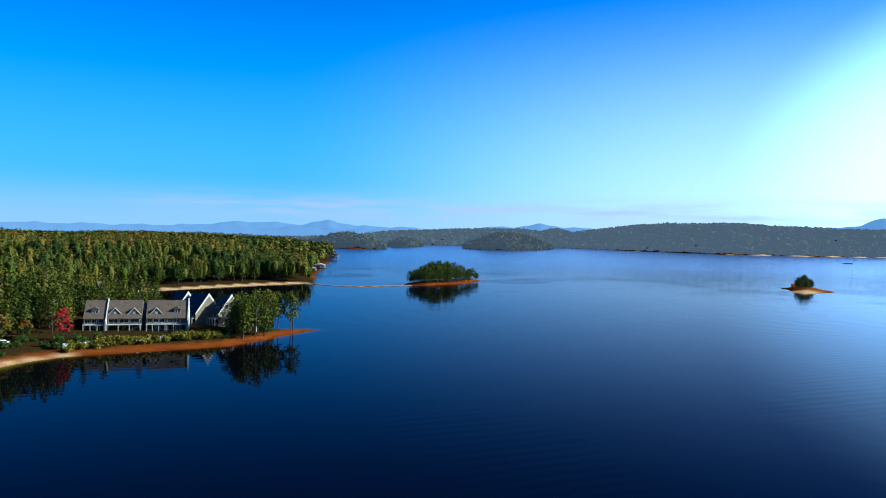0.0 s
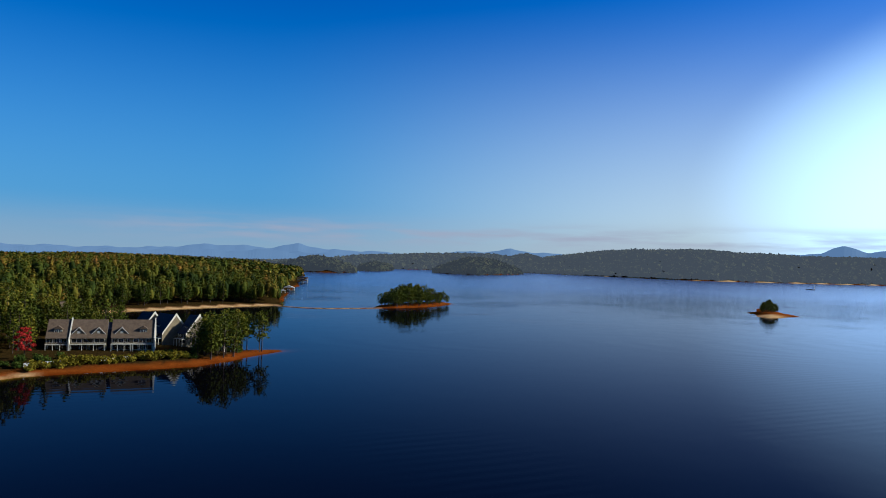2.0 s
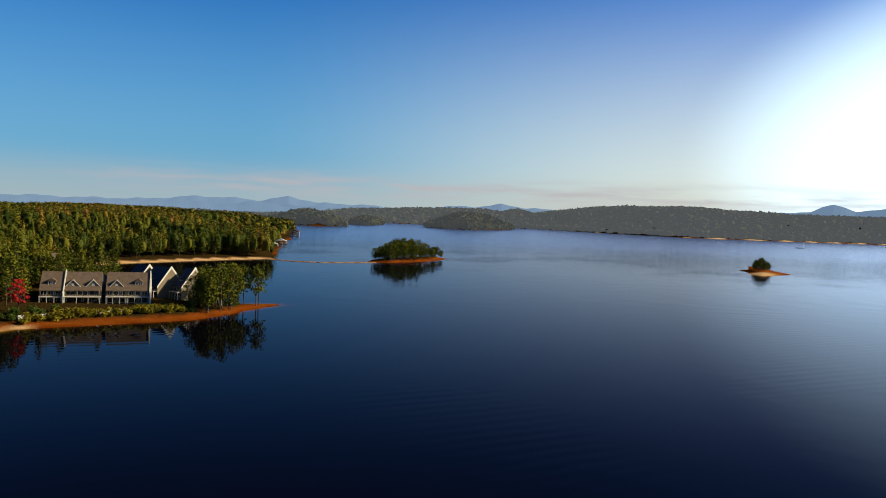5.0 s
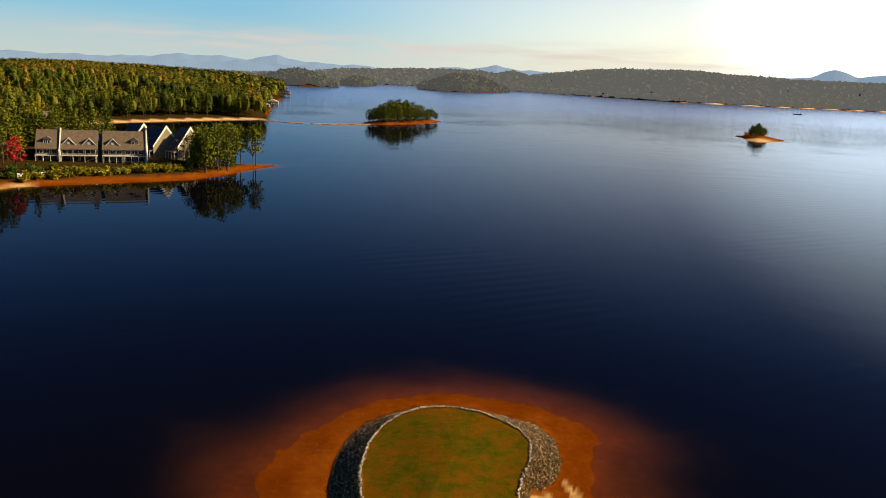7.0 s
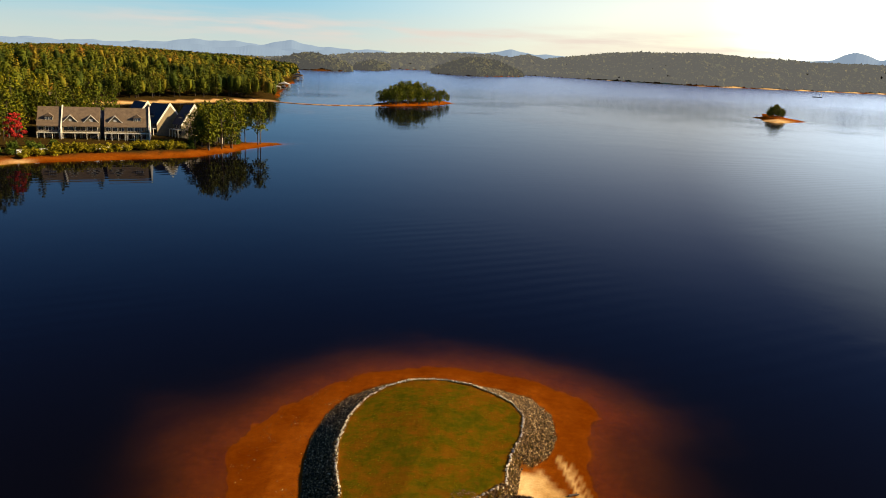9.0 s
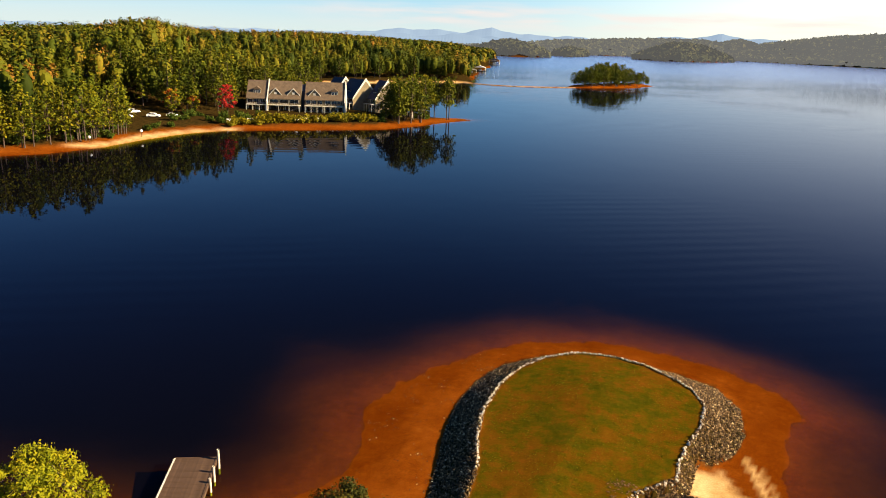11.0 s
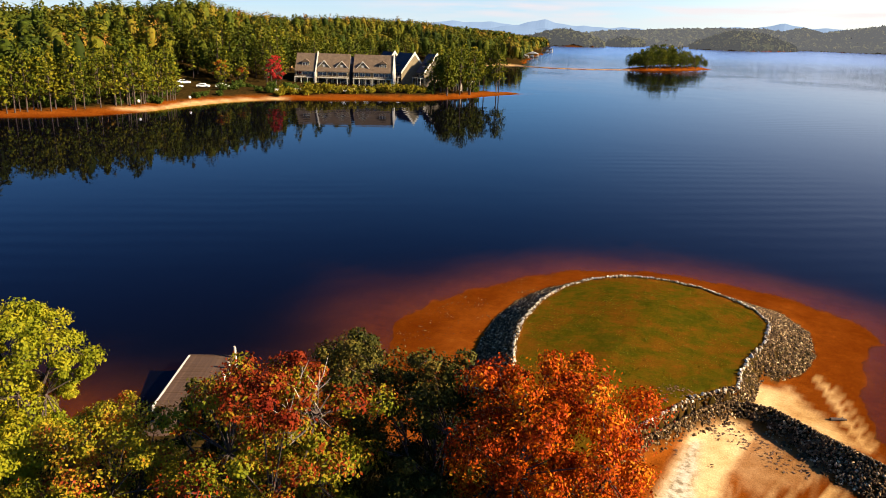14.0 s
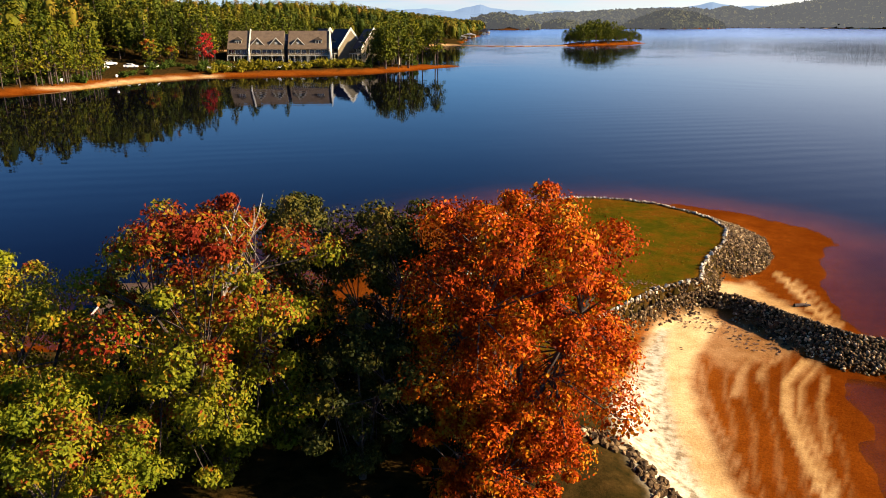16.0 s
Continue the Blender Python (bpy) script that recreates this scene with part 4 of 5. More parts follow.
def dormer(root, x, roof_mat, y, z, kind):
    """kind 'gable': a front gable with white rakes; 'shed': a small dormer with windows."""
    bm = bmesh.new()
    if kind == "gable":
        prism(bm, [(x - 2.4, z), (x + 2.4, z), (x, z + 2.5)], y, y + 4.2)
        d = part("dormer", bm, SIDING, root)
        bm = bmesh.new()
        for s in (-1, 1):
            prism(bm, [(x + s * 2.75, z - 0.25), (x + s * 2.75, z + 0.08), (x, z + 2.95), (x, z + 2.55)], y - 0.3, y - 0.08)
        part("rake_board", bm, TRIM, d)
        bm = bmesh.new()
        for s in (-1, 1):
            prism(bm, [(x + s * 2.7, z - 0.1), (x + s * 2.7, z + 0.06), (x, z + 2.9), (x, z + 2.68)], y - 0.07, y + 4.2)
        part("roof", bm, roof_mat, d)
        bm = bmesh.new()
        box(bm, x - 0.55, x + 0.55, y - 0.06, y, z + 0.35, z + 1.3)
        part("vent", bm, TRIM, d)
    else:
        box(bm, x - 1.5, x + 1.5, y, y + 3.2, z, z + 2.0)
        d = part("dormer", bm, SIDING, root)
        window(d, x - 1.2, x - 0.08, z + 0.5, z + 1.6, y)
        window(d, x + 0.15, x + 1.2, z + 0.5, z + 1.6, y)
        bm = bmesh.new()
        prism(bm, [(x - 1.8, z + 1.95), (x + 1.8, z + 1.95), (x, z + 3.2)], y - 0.3, y + 3.8)
        part("roof", bm, roof_mat, d)


def unit(root, x0, x1, roof_mat, kind, end_wall, depth=13.0, eave=5.3, ridge=11.6):
    """One townhouse: ground-floor porch, upper windows, a steep roof with its dormers, a raised white end wall."""
    bm = bmesh.new()
    prism(bm, [(0, -1.5), (depth, -1.5), (depth, eave), (depth / 2, ridge - 0.35), (0, eave)], x0, x1, "x")
    part("wall", bm, SIDING, root)
    bm = bmesh.new()
    for f in (0, 1):
        a = [(-0.7, eave - 0.45), (-0.7, eave - 0.2), (depth / 2, ridge), (depth / 2, ridge - 0.3)]
        prism(bm, [(depth - p, q) for p, q in a] if f else a, x0, x1 - 0.02, "x")
    part("roof", bm, roof_mat, root)
    w = x1 - x0
    c = (x0 + x1) / 2
    for k in range(3):
        a = x0 + 0.6 + k * (w - 0.8) / 3
        window(root, a, a + (w - 0.8) / 3 - 0.7, 3.2, 4.7, 0)
    for k in range(2):
        a = x0 + 0.8 + k * (w - 0.8) / 2
        window(root, a, a + (w - 0.8) / 2 - 1.0, 0.3, 2.2, 0)
    bm = bmesh.new()
    box(bm, x0 + 0.1, x1 - 0.1, -2.6, -0.02, 2.55, 2.75)
    porch = part("balcony", bm, TRIM, root)
    for k in range(4):
        a = x0 + 0.25 + k * (w - 0.7) / 3
        bm = bmesh.new()
        box(bm, a, a + 0.22, -2.55, -2.33, -1.4, 2.55)
        part("post", bm, TRIM, porch)
    bm = bmesh.new()
    box(bm, x0 + 0.1, x1 - 0.1, -2.58, -2.5, 3.6, 3.68)
    for k in range(int(w / 0.35)):
        a = x0 + 0.15 + k * 0.35
        box(bm, a, a + 0.05, -2.56, -2.52, 2.75, 3.6)
    part("railing", bm, WOOD, porch)
    if kind == "gable2":
        dormer(root, c - w * 0.28, roof_mat, 1.0, eave + 1.1, "gable")
        dormer(root, c + w * 0.27, roof_mat, 1.0, eave + 1.1, "gable")
    elif kind == "gable":
        dormer(root, c, roof_mat, 1.0, eave + 1.1, "gable")
    else:
        dormer(root, c, roof_mat, 1.5, eave + 1.2, "shed")
    if end_wall:
        bm = bmesh.new()
        if roof_mat is SLATE:
            prism(bm, [(-0.9, -1.5), (depth + 0.9, -1.5), (depth + 0.9, eave - 0.1), (depth / 2, ridge + 0.75), (-0.9, eave - 0.1)], x1 - 0.02, x1 + 0.4, "x")
            gw = part("gable_wall", bm, SIDING, root)
            # white band along each rake paints in the sunlit top of the wall
            for f in (0, 1):
                bm = bmesh.new()
                a = [(-1.0, eave - 1.0), (-1.0, eave), (depth / 2, ridge + 0.85), (depth / 2, ridge - 0.6)]
                prism(bm, [(depth - p, q) for p, q in a] if f else a, x1 + 0.41, x1 + 0.5, "x")
                part("rake_board", bm, TRIM, gw)
        else:
            prism(bm, [(-2.9, -1.5), (depth + 0.9, -1.5), (depth + 0.9, eave - 0.1), (depth / 2, ridge + 0.75), (-0.9, eave + 0.2), (-2.9, eave - 1.0)], x1 - 0.02, x1 + 0.4, "x")
            part("gable_wall", bm, TRIM, root)


def place_house(root, corner, along, z, size=1.0):
    root.matrix_world = Matrix.Translation((*corner, z)) @ Matrix.Rotation(math.atan2(along[1], along[0]), 4, "Z") @ Matrix.Scale(size, 4)


row = new("townhouse_row")
tagged(row, "cream townhouse row with brown shingle roofs and white gables", "house")
for x0, x1, kind, end in ((0, 8.4, "shed", True), (8.8, 22.0, "gable2", False), (23.6, 31.5, "gable", False), (31.5, 39.8, "shed", True)):
    unit(row, x0, x1, SHINGLE, kind, end, ridge=11.9)
bm = bmesh.new()
prism(bm, [(3.5, -1.5), (13, -1.5), (13, 5.3), (6.5, 10.8), (3.5, 8.2)], 22.02, 23.58, "x")
# dark shingle colour all over the bay paints in the shade of the recess
part("recess", bm, SLATE, row, "recessed bay coloured dark for shade")
place_house(row, (-152.5, 275.3), (0.94, 0.342), 2.6, 0.95)
for (ex, ey), ln in (((-133.6, 316.4), 11.0), ((-121.6, 309.4), 14.0), ((-111.6, 309.4), 7.6)):
    h = new("townhouse")
    tagged(h, "townhouse with dark roof, sunlit gable top painted as white band", "house", "stepped townhouses")
    unit(h, 0, ln, SLATE, "shed", True, ridge=13.9)
    place_house(h, (ex - 0.805 * ln * 0.86, ey + 0.593 * ln * 0.86), (0.805, -0.593), 2.5, 0.86)

# shrubs in front of the houses
SHRUB = foliage("yellow_green_shrub", ((0.0, (0.0675, 0.06375, 0.0045)), (0.5, (0.1575, 0.1237, 0.00675)), (1.0, (0.2175, 0.1425, 0.0105))))
RED = foliage("red_leaves", ((0.0, (0.16, 0.012, 0.01)), (0.5, (0.32, 0.02, 0.015)), (1.0, (0.40, 0.05, 0.02))))
rs = np.random.RandomState(77)


def shrub_mesh(seed):
    r = np.random.RandomState(seed)
    cl = [(r.uniform(-0.9, 0.9), r.uniform(-0.9, 0.9), r.uniform(0.3, 1.3), r.uniform(0.5, 0.9)) for _ in range(12)]
    c, nr = crown_points(r, cl, 26, 0.15)
    c[:, 2] = np.maximum(c[:, 2], 0.02)
    co, fa = cards_mesh("shrub", c, r.uniform(0.16, 0.3, len(c)), nr, r)
    return from_arrays("shrub", co, fa, (SHRUB,))


SHRUBS = [shrub_mesh(i) for i in range(4)]
for i in range(17):
    f = i / 16
    bx, by = np.interp(f, [0, 0.25, 0.5, 0.75, 1], [-139, -130.5, -121, -111, -101]), np.interp(f, [0, 0.25, 0.5, 0.75, 1], [238.5, 250, 260, 268.5, 277])
    bx, by = bx + rs.uniform(-1.2, 1.2), by + rs.uniform(-1.5, 1.5)
    o = new("shrub", SHRUBS[rs.randint(4)])
    k = rs.uniform(1.5, 2.3)
    o.matrix_world = Matrix.LocRotScale((bx, by, one_height(bx, by) - 0.1), Euler((0, 0, rs.uniform(0, 6))), (k, k, k))
    tagged(o, "yellow-green rounded shrub above the clay bank", "shrub", "shrubs by the houses")
DARKSHRUB = foliage("dark_shrub", ((0.0, (0.015, 0.03, 0.004)), (0.5, (0.05, 0.07, 0.008)), (1.0, (0.12, 0.11, 0.012))))
DARKS = []
for me in SHRUBS[:3]:
    d2 = me.copy()
    d2.materials.clear()
    d2.materials.append(DARKSHRUB)
    DARKS.append(d2)
for i in range(86):
    bx, by = (rs.uniform(-108, -80), rs.uniform(278, 312)) if i < 24 else (rs.uniform(-150, -137), rs.uniform(240, 262)) if i < 34 else (rs.uniform(-168, -150), rs.uniform(205, 250)) if i < 46 else (rs.uniform(-172, -150), rs.uniform(148, 205))
    if signed(np.array([bx]), np.array([by]), FAR)[0] < 6:
        continue
    o = new("shrub", DARKS[rs.randint(3)])
    k = rs.uniform(0.9, 1.7)
    o.matrix_world = Matrix.LocRotScale((bx, by, one_height(bx, by) - 0.1), Euler((0, 0, rs.uniform(0, 6))), (k, k, k))
    tagged(o, "dark green undergrowth shrub beneath the trees", "shrub", "undergrowth")
bm = bmesh.new()
for k in range(24):
    f0, f1 = k / 24, (k + 1) / 24
    a, b = Vector((-142 + 38 * f0, 243.5 + 38 * f0, 0)), Vector((-142 + 38 * f1, 243.5 + 38 * f1, 0))
    nrm = Vector((0.707, -0.707, 0)) * 0.2
    vs = [bm.verts.new(p + Vector((0, 0, h))) for h in (1.2, 2.75 + 0.02 * (k % 2)) for p in (a + nrm, b + nrm, b - nrm, a - nrm)]
    for fc in ((4, 5, 6, 7), (0, 1, 5, 4), (1, 2, 6, 5), (2, 3, 7, 6), (3, 0, 4, 7)):
        bm.faces.new([vs[i] for i in fc])
o = new("retaining_wall", mesh_of(bm, "retaining_wall", CONCRETE))
tagged(o, "low tan retaining wall below the houses", "wall")


# ---- broadleaf trees ----
def broadleaf(name, base, top, radius, low, seed, mat, label, clumps=60, per=150, leaf=0.15, lean=(0, 0), bare=False, group="autumn trees", turn=0.0):
    """A tree with forked limbs and a crown of leaf clumps over an uneven ellipsoid. top, low: heights above the base."""
    r = np.random.RandomState(seed)
    root = new(name)
    cz, hz = (top + low) / 2, (top - low) / 2
    cl = []
    for i in range(clumps):
        u = 1 - 2 * (i + 0.5) / clumps
        a = i * 2.39996 + r.uniform(-0.35, 0.35)
        s = r.uniform(0.66, 1.14) if i % 4 else r.uniform(0.2, 0.6)
        ring = math.sqrt(max(0, 1 - u * u)) * (1.0 if u > -0.2 else 0.9)
        cr = radius * 0.165 * r.uniform(0.5, 1.65)
        if r.uniform() < 0.14:
            continue
        k = 1 + 0.12 * math.sin(2 * a + seed)
        s *= 1 + 0.16 * math.sin(3 * a + seed) * ring + 0.13 * math.sin(6 * u + 2 * seed)
        x, y, z = (radius - cr * 0.6) * s * ring * k * math.cos(a), (radius - cr * 0.6) * s * ring * math.sin(a), cz + (hz - cr * 0.5) * u * (0.8 + 0.25 * s)
        f = (z - low) / (top - low)
        cl.append((x + lean[0] * f, y + lean[1] * f, z, cr))
    c, nr = crown_points(r, cl, per, 0.11)
    nr[:, 2] = np.abs(nr[:, 2]) * 0.7 + nr[:, 2] * 0.3
    co, fa = cards_mesh("crown", c, r.uniform(0.65, 1.35, len(c)) * leaf, nr, r)
    leaves = from_arrays("crown", co, fa, (mat,))
    # turn shifts leaf colour with height: autumn red; painted sunlit tops on olive trees
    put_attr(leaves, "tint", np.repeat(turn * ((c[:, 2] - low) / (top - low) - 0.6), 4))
    part("crown", leaves, None, root)
    bm = bmesh.new()
    fork = Vector((lean[0] * 0.15, lean[1] * 0.15, low + (top - low) * 0.18))
    limb(bm, (0, 0, -0.5), fork, radius * 0.055 + 0.06, radius * 0.045, 9)
    arms = []
    for k in range(6):
        a = k * 1.047 + r.uniform(-0.3, 0.3)
        q = Vector((math.cos(a) * radius * 0.45, math.sin(a) * radius * 0.45, cz + r.uniform(-0.25, 0.45) * hz))
        limb(bm, fork, q, radius * 0.028, radius * 0.014, 6)
        arms.append(q)
    limb(bm, fork, (lean[0] * 0.8, lean[1] * 0.8, top - hz * 0.35), radius * 0.035, 0.03, 6)
    for x, y, z, cr in cl:
        q = min(arms, key=lambda w: (w - Vector((x, y, z))).length)
        limb(bm, q, (x, y, z), radius * 0.010, 0.012, 4)
        for _ in range(2):
            e = Vector((x, y, z)) + Vector(r.normal(size=3)).normalized() * cr * 0.9
            limb(bm, (x, y, z), e, 0.014, 0.006, 3)
    part("trunk", bm, BARK, root)
    if bare:
        bm = bmesh.new()
        s0 = Vector((lean[0] * 0.8 + 0.5, lean[1] * 0.8, top - hz * 0.7))
        for k in range(9):
            e = s0 + Vector((r.uniform(0.1, 2.2), r.uniform(-0.9, 0.9), r.uniform(1.2, 2.9)))
            limb(bm, s0, e, 0.05, 0.012, 5)
            for _ in range(4):
                p = s0.lerp(e, r.uniform(0.4, 0.95))
                limb(bm, p, p + Vector((r.uniform(-0.5, 0.5), r.uniform(-0.5, 0.5), r.uniform(0.2, 0.8))), 0.02, 0.006, 3)
        part("bare_branch", bm, surface("pale_twigs", (0.22, 0.17, 0.13), (0.34, 0.27, 0.2), 3, 0.9), root, "leafless pale branches")
    root.matrix_world = Matrix.Translation((base[0], base[1], one_height(*base) - 0.05))
    return tagged(root, label, "tree", group)


MAPLE = foliage("maple_leaves", ((0.0, (0.0704, 0.00616, 0.00088)), (0.30, (0.1936, 0.01936, 0.00088)), (0.52, (0.3344, 0.044, 0.00088)), (0.72, (0.4224, 0.1232, 0.00264)), (0.86, (0.2816, 0.176, 0.01232)), (1.0, (0.1496, 0.1408, 0.01232))), gloss=0.6, through=0.18, leafy=0.45, patch=0.6)
RUSSET = foliage("russet_green_leaves", ((0.0, (0.04, 0.05, 0.003)), (0.38, (0.125, 0.12, 0.005)), (0.52, (0.18, 0.11, 0.006)), (0.62, (0.15, 0.020, 0.003)), (1.0, (0.09, 0.006, 0.002))), gloss=0.6, through=0.18, leafy=0.3, patch=0.6)
# olive leaves darkened to paint in the shade these trees stand in
SHADED_OLIVE = foliage("shaded_olive_leaves", ((0.0, (0.0072, 0.0108, 0.0024)), (0.4, (0.0204, 0.0228, 0.0036)), (0.7, (0.066, 0.054, 0.0066)), (1.0, (0.108, 0.06, 0.009))), gloss=0.6, through=0.06, leafy=0.3, patch=0.6)
LIME = foliage("yellow_green_leaves", ((0.0, (0.063, 0.081, 0.0036)), (0.45, (0.171, 0.162, 0.0063)), (0.8, (0.288, 0.207, 0.009)), (1.0, (0.216, 0.108, 0.009))), gloss=0.6, through=0.28, leafy=0.3, patch=0.6)
GREEN = foliage("green_leaves", ((0.0, (0.036, 0.048, 0.0024)), (0.40, (0.104, 0.112, 0.0048)), (0.56, (0.176, 0.144, 0.0064)), (0.66, (0.16, 0.036, 0.0064)), (1.0, (0.112, 0.0112, 0.0048))), gloss=0.6, through=0.22, leafy=0.3, patch=0.6)
AMBER = foliage("amber_leaves", ((0.0, (0.0492, 0.0574, 0.00328)), (0.42, (0.156, 0.131, 0.00574)), (0.58, (0.295, 0.164, 0.00984)), (0.68, (0.23, 0.0369, 0.0082)), (1.0, (0.164, 0.0148, 0.00738))), gloss=0.6, through=0.22, leafy=0.3, patch=0.6)

broadleaf("maple_tree", (-4.5, 40.6), 9.7, 4.35, 0.2, 11, MAPLE, "bright orange-red maple beside the sandy beach", 190, 430, 0.066, turn=-0.15)
broadleaf("hardwood_tree", (-14.0, 37.2), 9.7, 3.9, 0.6, 12, RUSSET, "red and green hardwood with some bare branches", 150, 420, 0.068, bare=True, turn=0.55)
# turn pales the next two tops as if sunlit
broadleaf("hardwood_tree", (-13.4, 42.4), 8.9, 3.4, 0.4, 19, SHADED_OLIVE, "olive green hardwood, shade and lit top put into leaf colour", 140, 300, 0.07, turn=0.4)
broadleaf("hardwood_tree", (-9.6, 42.0), 8.6, 3.2, 0.4, 13, SHADED_OLIVE, "olive green hardwood, shade and lit top put into leaf colour", 140, 300, 0.07, turn=0.4)
broadleaf("hardwood_tree", (-16.4, 32.6), 5.2, 3.0, 0.2, 14, GREEN, "leafy green hardwood turning yellow", 105, 420, 0.062)
broadleaf("hardwood_tree", (-19.6, 32.2), 5.4, 3.0, 0.2, 24, GREEN, "leafy green hardwood turning yellow", 95, 420, 0.062)
broadleaf("hardwood_tree", (-20.2, 35.6), 7.4, 3.3, 0.3, 15, AMBER, "yellow-green hardwood with a few red branches", 100, 420, 0.062)
broadleaf("hardwood_tree", (-31.0, 41.4), 8.2, 3.7, 0.6, 16, LIME, "tall yellow-green hardwood by the water", 120, 330, 0.085)
broadleaf("hardwood_tree", (-24.0, 33.6), 6.4, 3.0, 0.3, 18, LIME, "yellow-green hardwood by the water", 85, 330, 0.08)
broadleaf("hardwood_tree", (-20.2, 41.2), 5.8, 2.3, 0.4, 17, SHADED_OLIVE, "small dark green tree near the dock", 50, 260, 0.085)
# added tree: its dark leaves fill ground that is only in deep shade
broadleaf("hardwood_tree", (-9.4, 38.2), 5.2, 2.0, 0.3, 27, SHADED_OLIVE, "dark filler tree standing in for shade beneath the maple", 75, 260, 0.07)
# added clump that fills out the lower part of the big maple
broadleaf("maple_tree", (-5.0, 38.0), 4.3, 2.5, 0.0, 41, MAPLE, "low orange maple added to fill out the larger crown below", 75, 330, 0.066)
broadleaf("hardwood_tree", (-167.5, 249.0), 9.0, 3.2, 1.2, 33, RUSSET, "small russet tree beside the car park", 40, 44, 0.32, group="", turn=0.3)
broadleaf("hardwood_tree", (-161.0, 252.5), 7.0, 2.8, 1.0, 35, RUSSET, "small russet tree beside the car park", 36, 44, 0.30, group="", turn=0.3)
broadleaf("red_maple_tree", (-148.5, 255.0), 11.5, 3.6, 2.2, 31, RED, "scarlet maple beside the townhouses", 40, 40, 0.34, group="")


# ---- riprap ----
def stone_mesh(seed):
    r = np.random.RandomState(seed)
    bm = bmesh.new()
    sq = r.uniform(0.55, 1.15, 3)
    for _ in range(13):
        d = r.normal(size=3)
        bm.verts.new(d / np.linalg.norm(d) * sq * r.uniform(0.85, 1.1))
    hull = bmesh.ops.convex_hull(bm, input=bm.verts[:])
    bmesh.ops.delete(bm, geom=[v for v in hull["geom_interior"] if isinstance(v, bmesh.types.BMVert)], context="VERTS")
    bmesh.ops.recalc_face_normals(bm, faces=bm.faces[:])
    return bm


def stone_mat():
    m, n, l, b = node_mat("riprap_stone", 0.9)
    r = n.new("ShaderNodeMath")
    r.operation = "ADD"
    l.new(n.new("ShaderNodeNewGeometry").outputs["Random Per Island"], r.inputs[0])
    l.new(n.new("ShaderNodeObjectInfo").outputs["Random"], r.inputs[1])
    fr = n.new("ShaderNodeMath")
    fr.operation = "FRACT"
    l.new(r.outputs[0], fr.inputs[0])
    c = ramp(n, ((0.0, (0.022, 0.012, 0.005)), (0.4, (0.065, 0.037, 0.014)), (0.75, (0.115, 0.064, 0.024)), (0.92, (0.23, 0.145, 0.062)), (1.0, (0.42, 0.30, 0.16))))
    l.new(fr.outputs[0], c.inputs[0])
    fine = noise_tex(n, l, 12)
    t = ramp(n, ((0.3, (0.7, 0.7, 0.7)), (0.7, (1.2, 1.2, 1.2))))
    l.new(fine.outputs["Fac"], t.inputs[0])
    l.new(mix_rgb(n, l, 1.0, c.outputs[0], t.outputs[0], "MULTIPLY"), b.inputs["Base Color"])
    bump(n, l, b, fine.outputs["Fac"], 0.4, 0.03)
    b.inputs["Specular IOR Level"].default_value = 0.1
    return m


ROCK = stone_mat()
kinds = []
for i in range(8):
    me = mesh_of(stone_mesh(100 + i), "stone", ROCK)
    kinds.append(me)
arr = []
for me in kinds:
    co = np.zeros(len(me.vertices) * 3)
    me.vertices.foreach_get("co", co)
    arr.append((co.reshape(-1, 3), np.array([list(p.vertices) for p in me.polygons])))


def riprap(name, label, xs, ys, sizes, seed, singles):
    """Stones lying on the bank; those that pass `singles` are pieces of their own."""
    r = np.random.RandomState(seed)
    root = new(name)
    tagged(root, label, "riprap")
    zs = land_height(xs, ys)
    cos, fas, off, made = [], [], 0, 0
    for x, y, z, s in zip(xs, ys, zs, sizes):
        k = r.randint(8)
        e = Euler(r.uniform(0, 6.28, 3))
        sc = s * r.uniform(0.8, 1.25, 3)
        if singles(x, y) and made < 290:
            made += 1
            o = new("stone", kinds[k])
            o.parent = root
            o.matrix_world = Matrix.LocRotScale((x, y, z + s * 0.35), e, Vector(sc))
            continue
        m = np.array(e.to_matrix())
        cos.append((arr[k][0] * sc) @ m.T + np.array([x, y, z + s * 0.35]))
        fas.append(arr[k][1] + off)
        off += len(arr[k][0])
    if cos:
        o = new("rubble", from_arrays("rubble", np.concatenate(cos), np.concatenate(fas), (ROCK,)))
        o.parent = root
        tagged(o, "heaped grey and tan broken stones", kind="stuff")


rk = np.random.RandomState(9)
xs, ys = rk.uniform(-16, 11, 76000), rk.uniform(48, 90, 76000)
ok = (signed(xs, ys, OUTER) > -0.15) & (signed(xs, ys, GRASS) < 0.15)
riprap("riprap_bank", "bank of broken grey stone round the grass", xs[ok], ys[ok], rk.uniform(0.06, 0.135, ok.sum()), 1, lambda x, y: x > 3.5 and y < 76)
xs, ys = rk.uniform(-4, 15, 28000), rk.uniform(53, 66, 28000)
ok = seg_dist(xs, ys, BAR, False) < np.interp(xs, [0, 4, 8, 12], [0.35, 0.9, 1.8, 2.0]) + 0.3 * rk.uniform(-1, 1, 28000)
riprap("riprap_bar", "low breakwater of broken grey stone across the sand", xs[ok], ys[ok], rk.uniform(0.06, 0.14, ok.sum()), 2, lambda x, y: y < 60.5)
NEARBIT = [(-1.9, 43.4), (-0.6, 43.4), (0.7, 41.6), (1.0, 40.0)]
xs, ys = rk.uniform(-3, 3, 1400), rk.uniform(38, 45, 1400)
ok = seg_dist(xs, ys, NEARBIT, False) < 0.6
riprap("riprap_edge", "short line of dark stones at the beach's edge", xs[ok], ys[ok], rk.uniform(0.12, 0.22, ok.sum()), 3, lambda x, y: True)
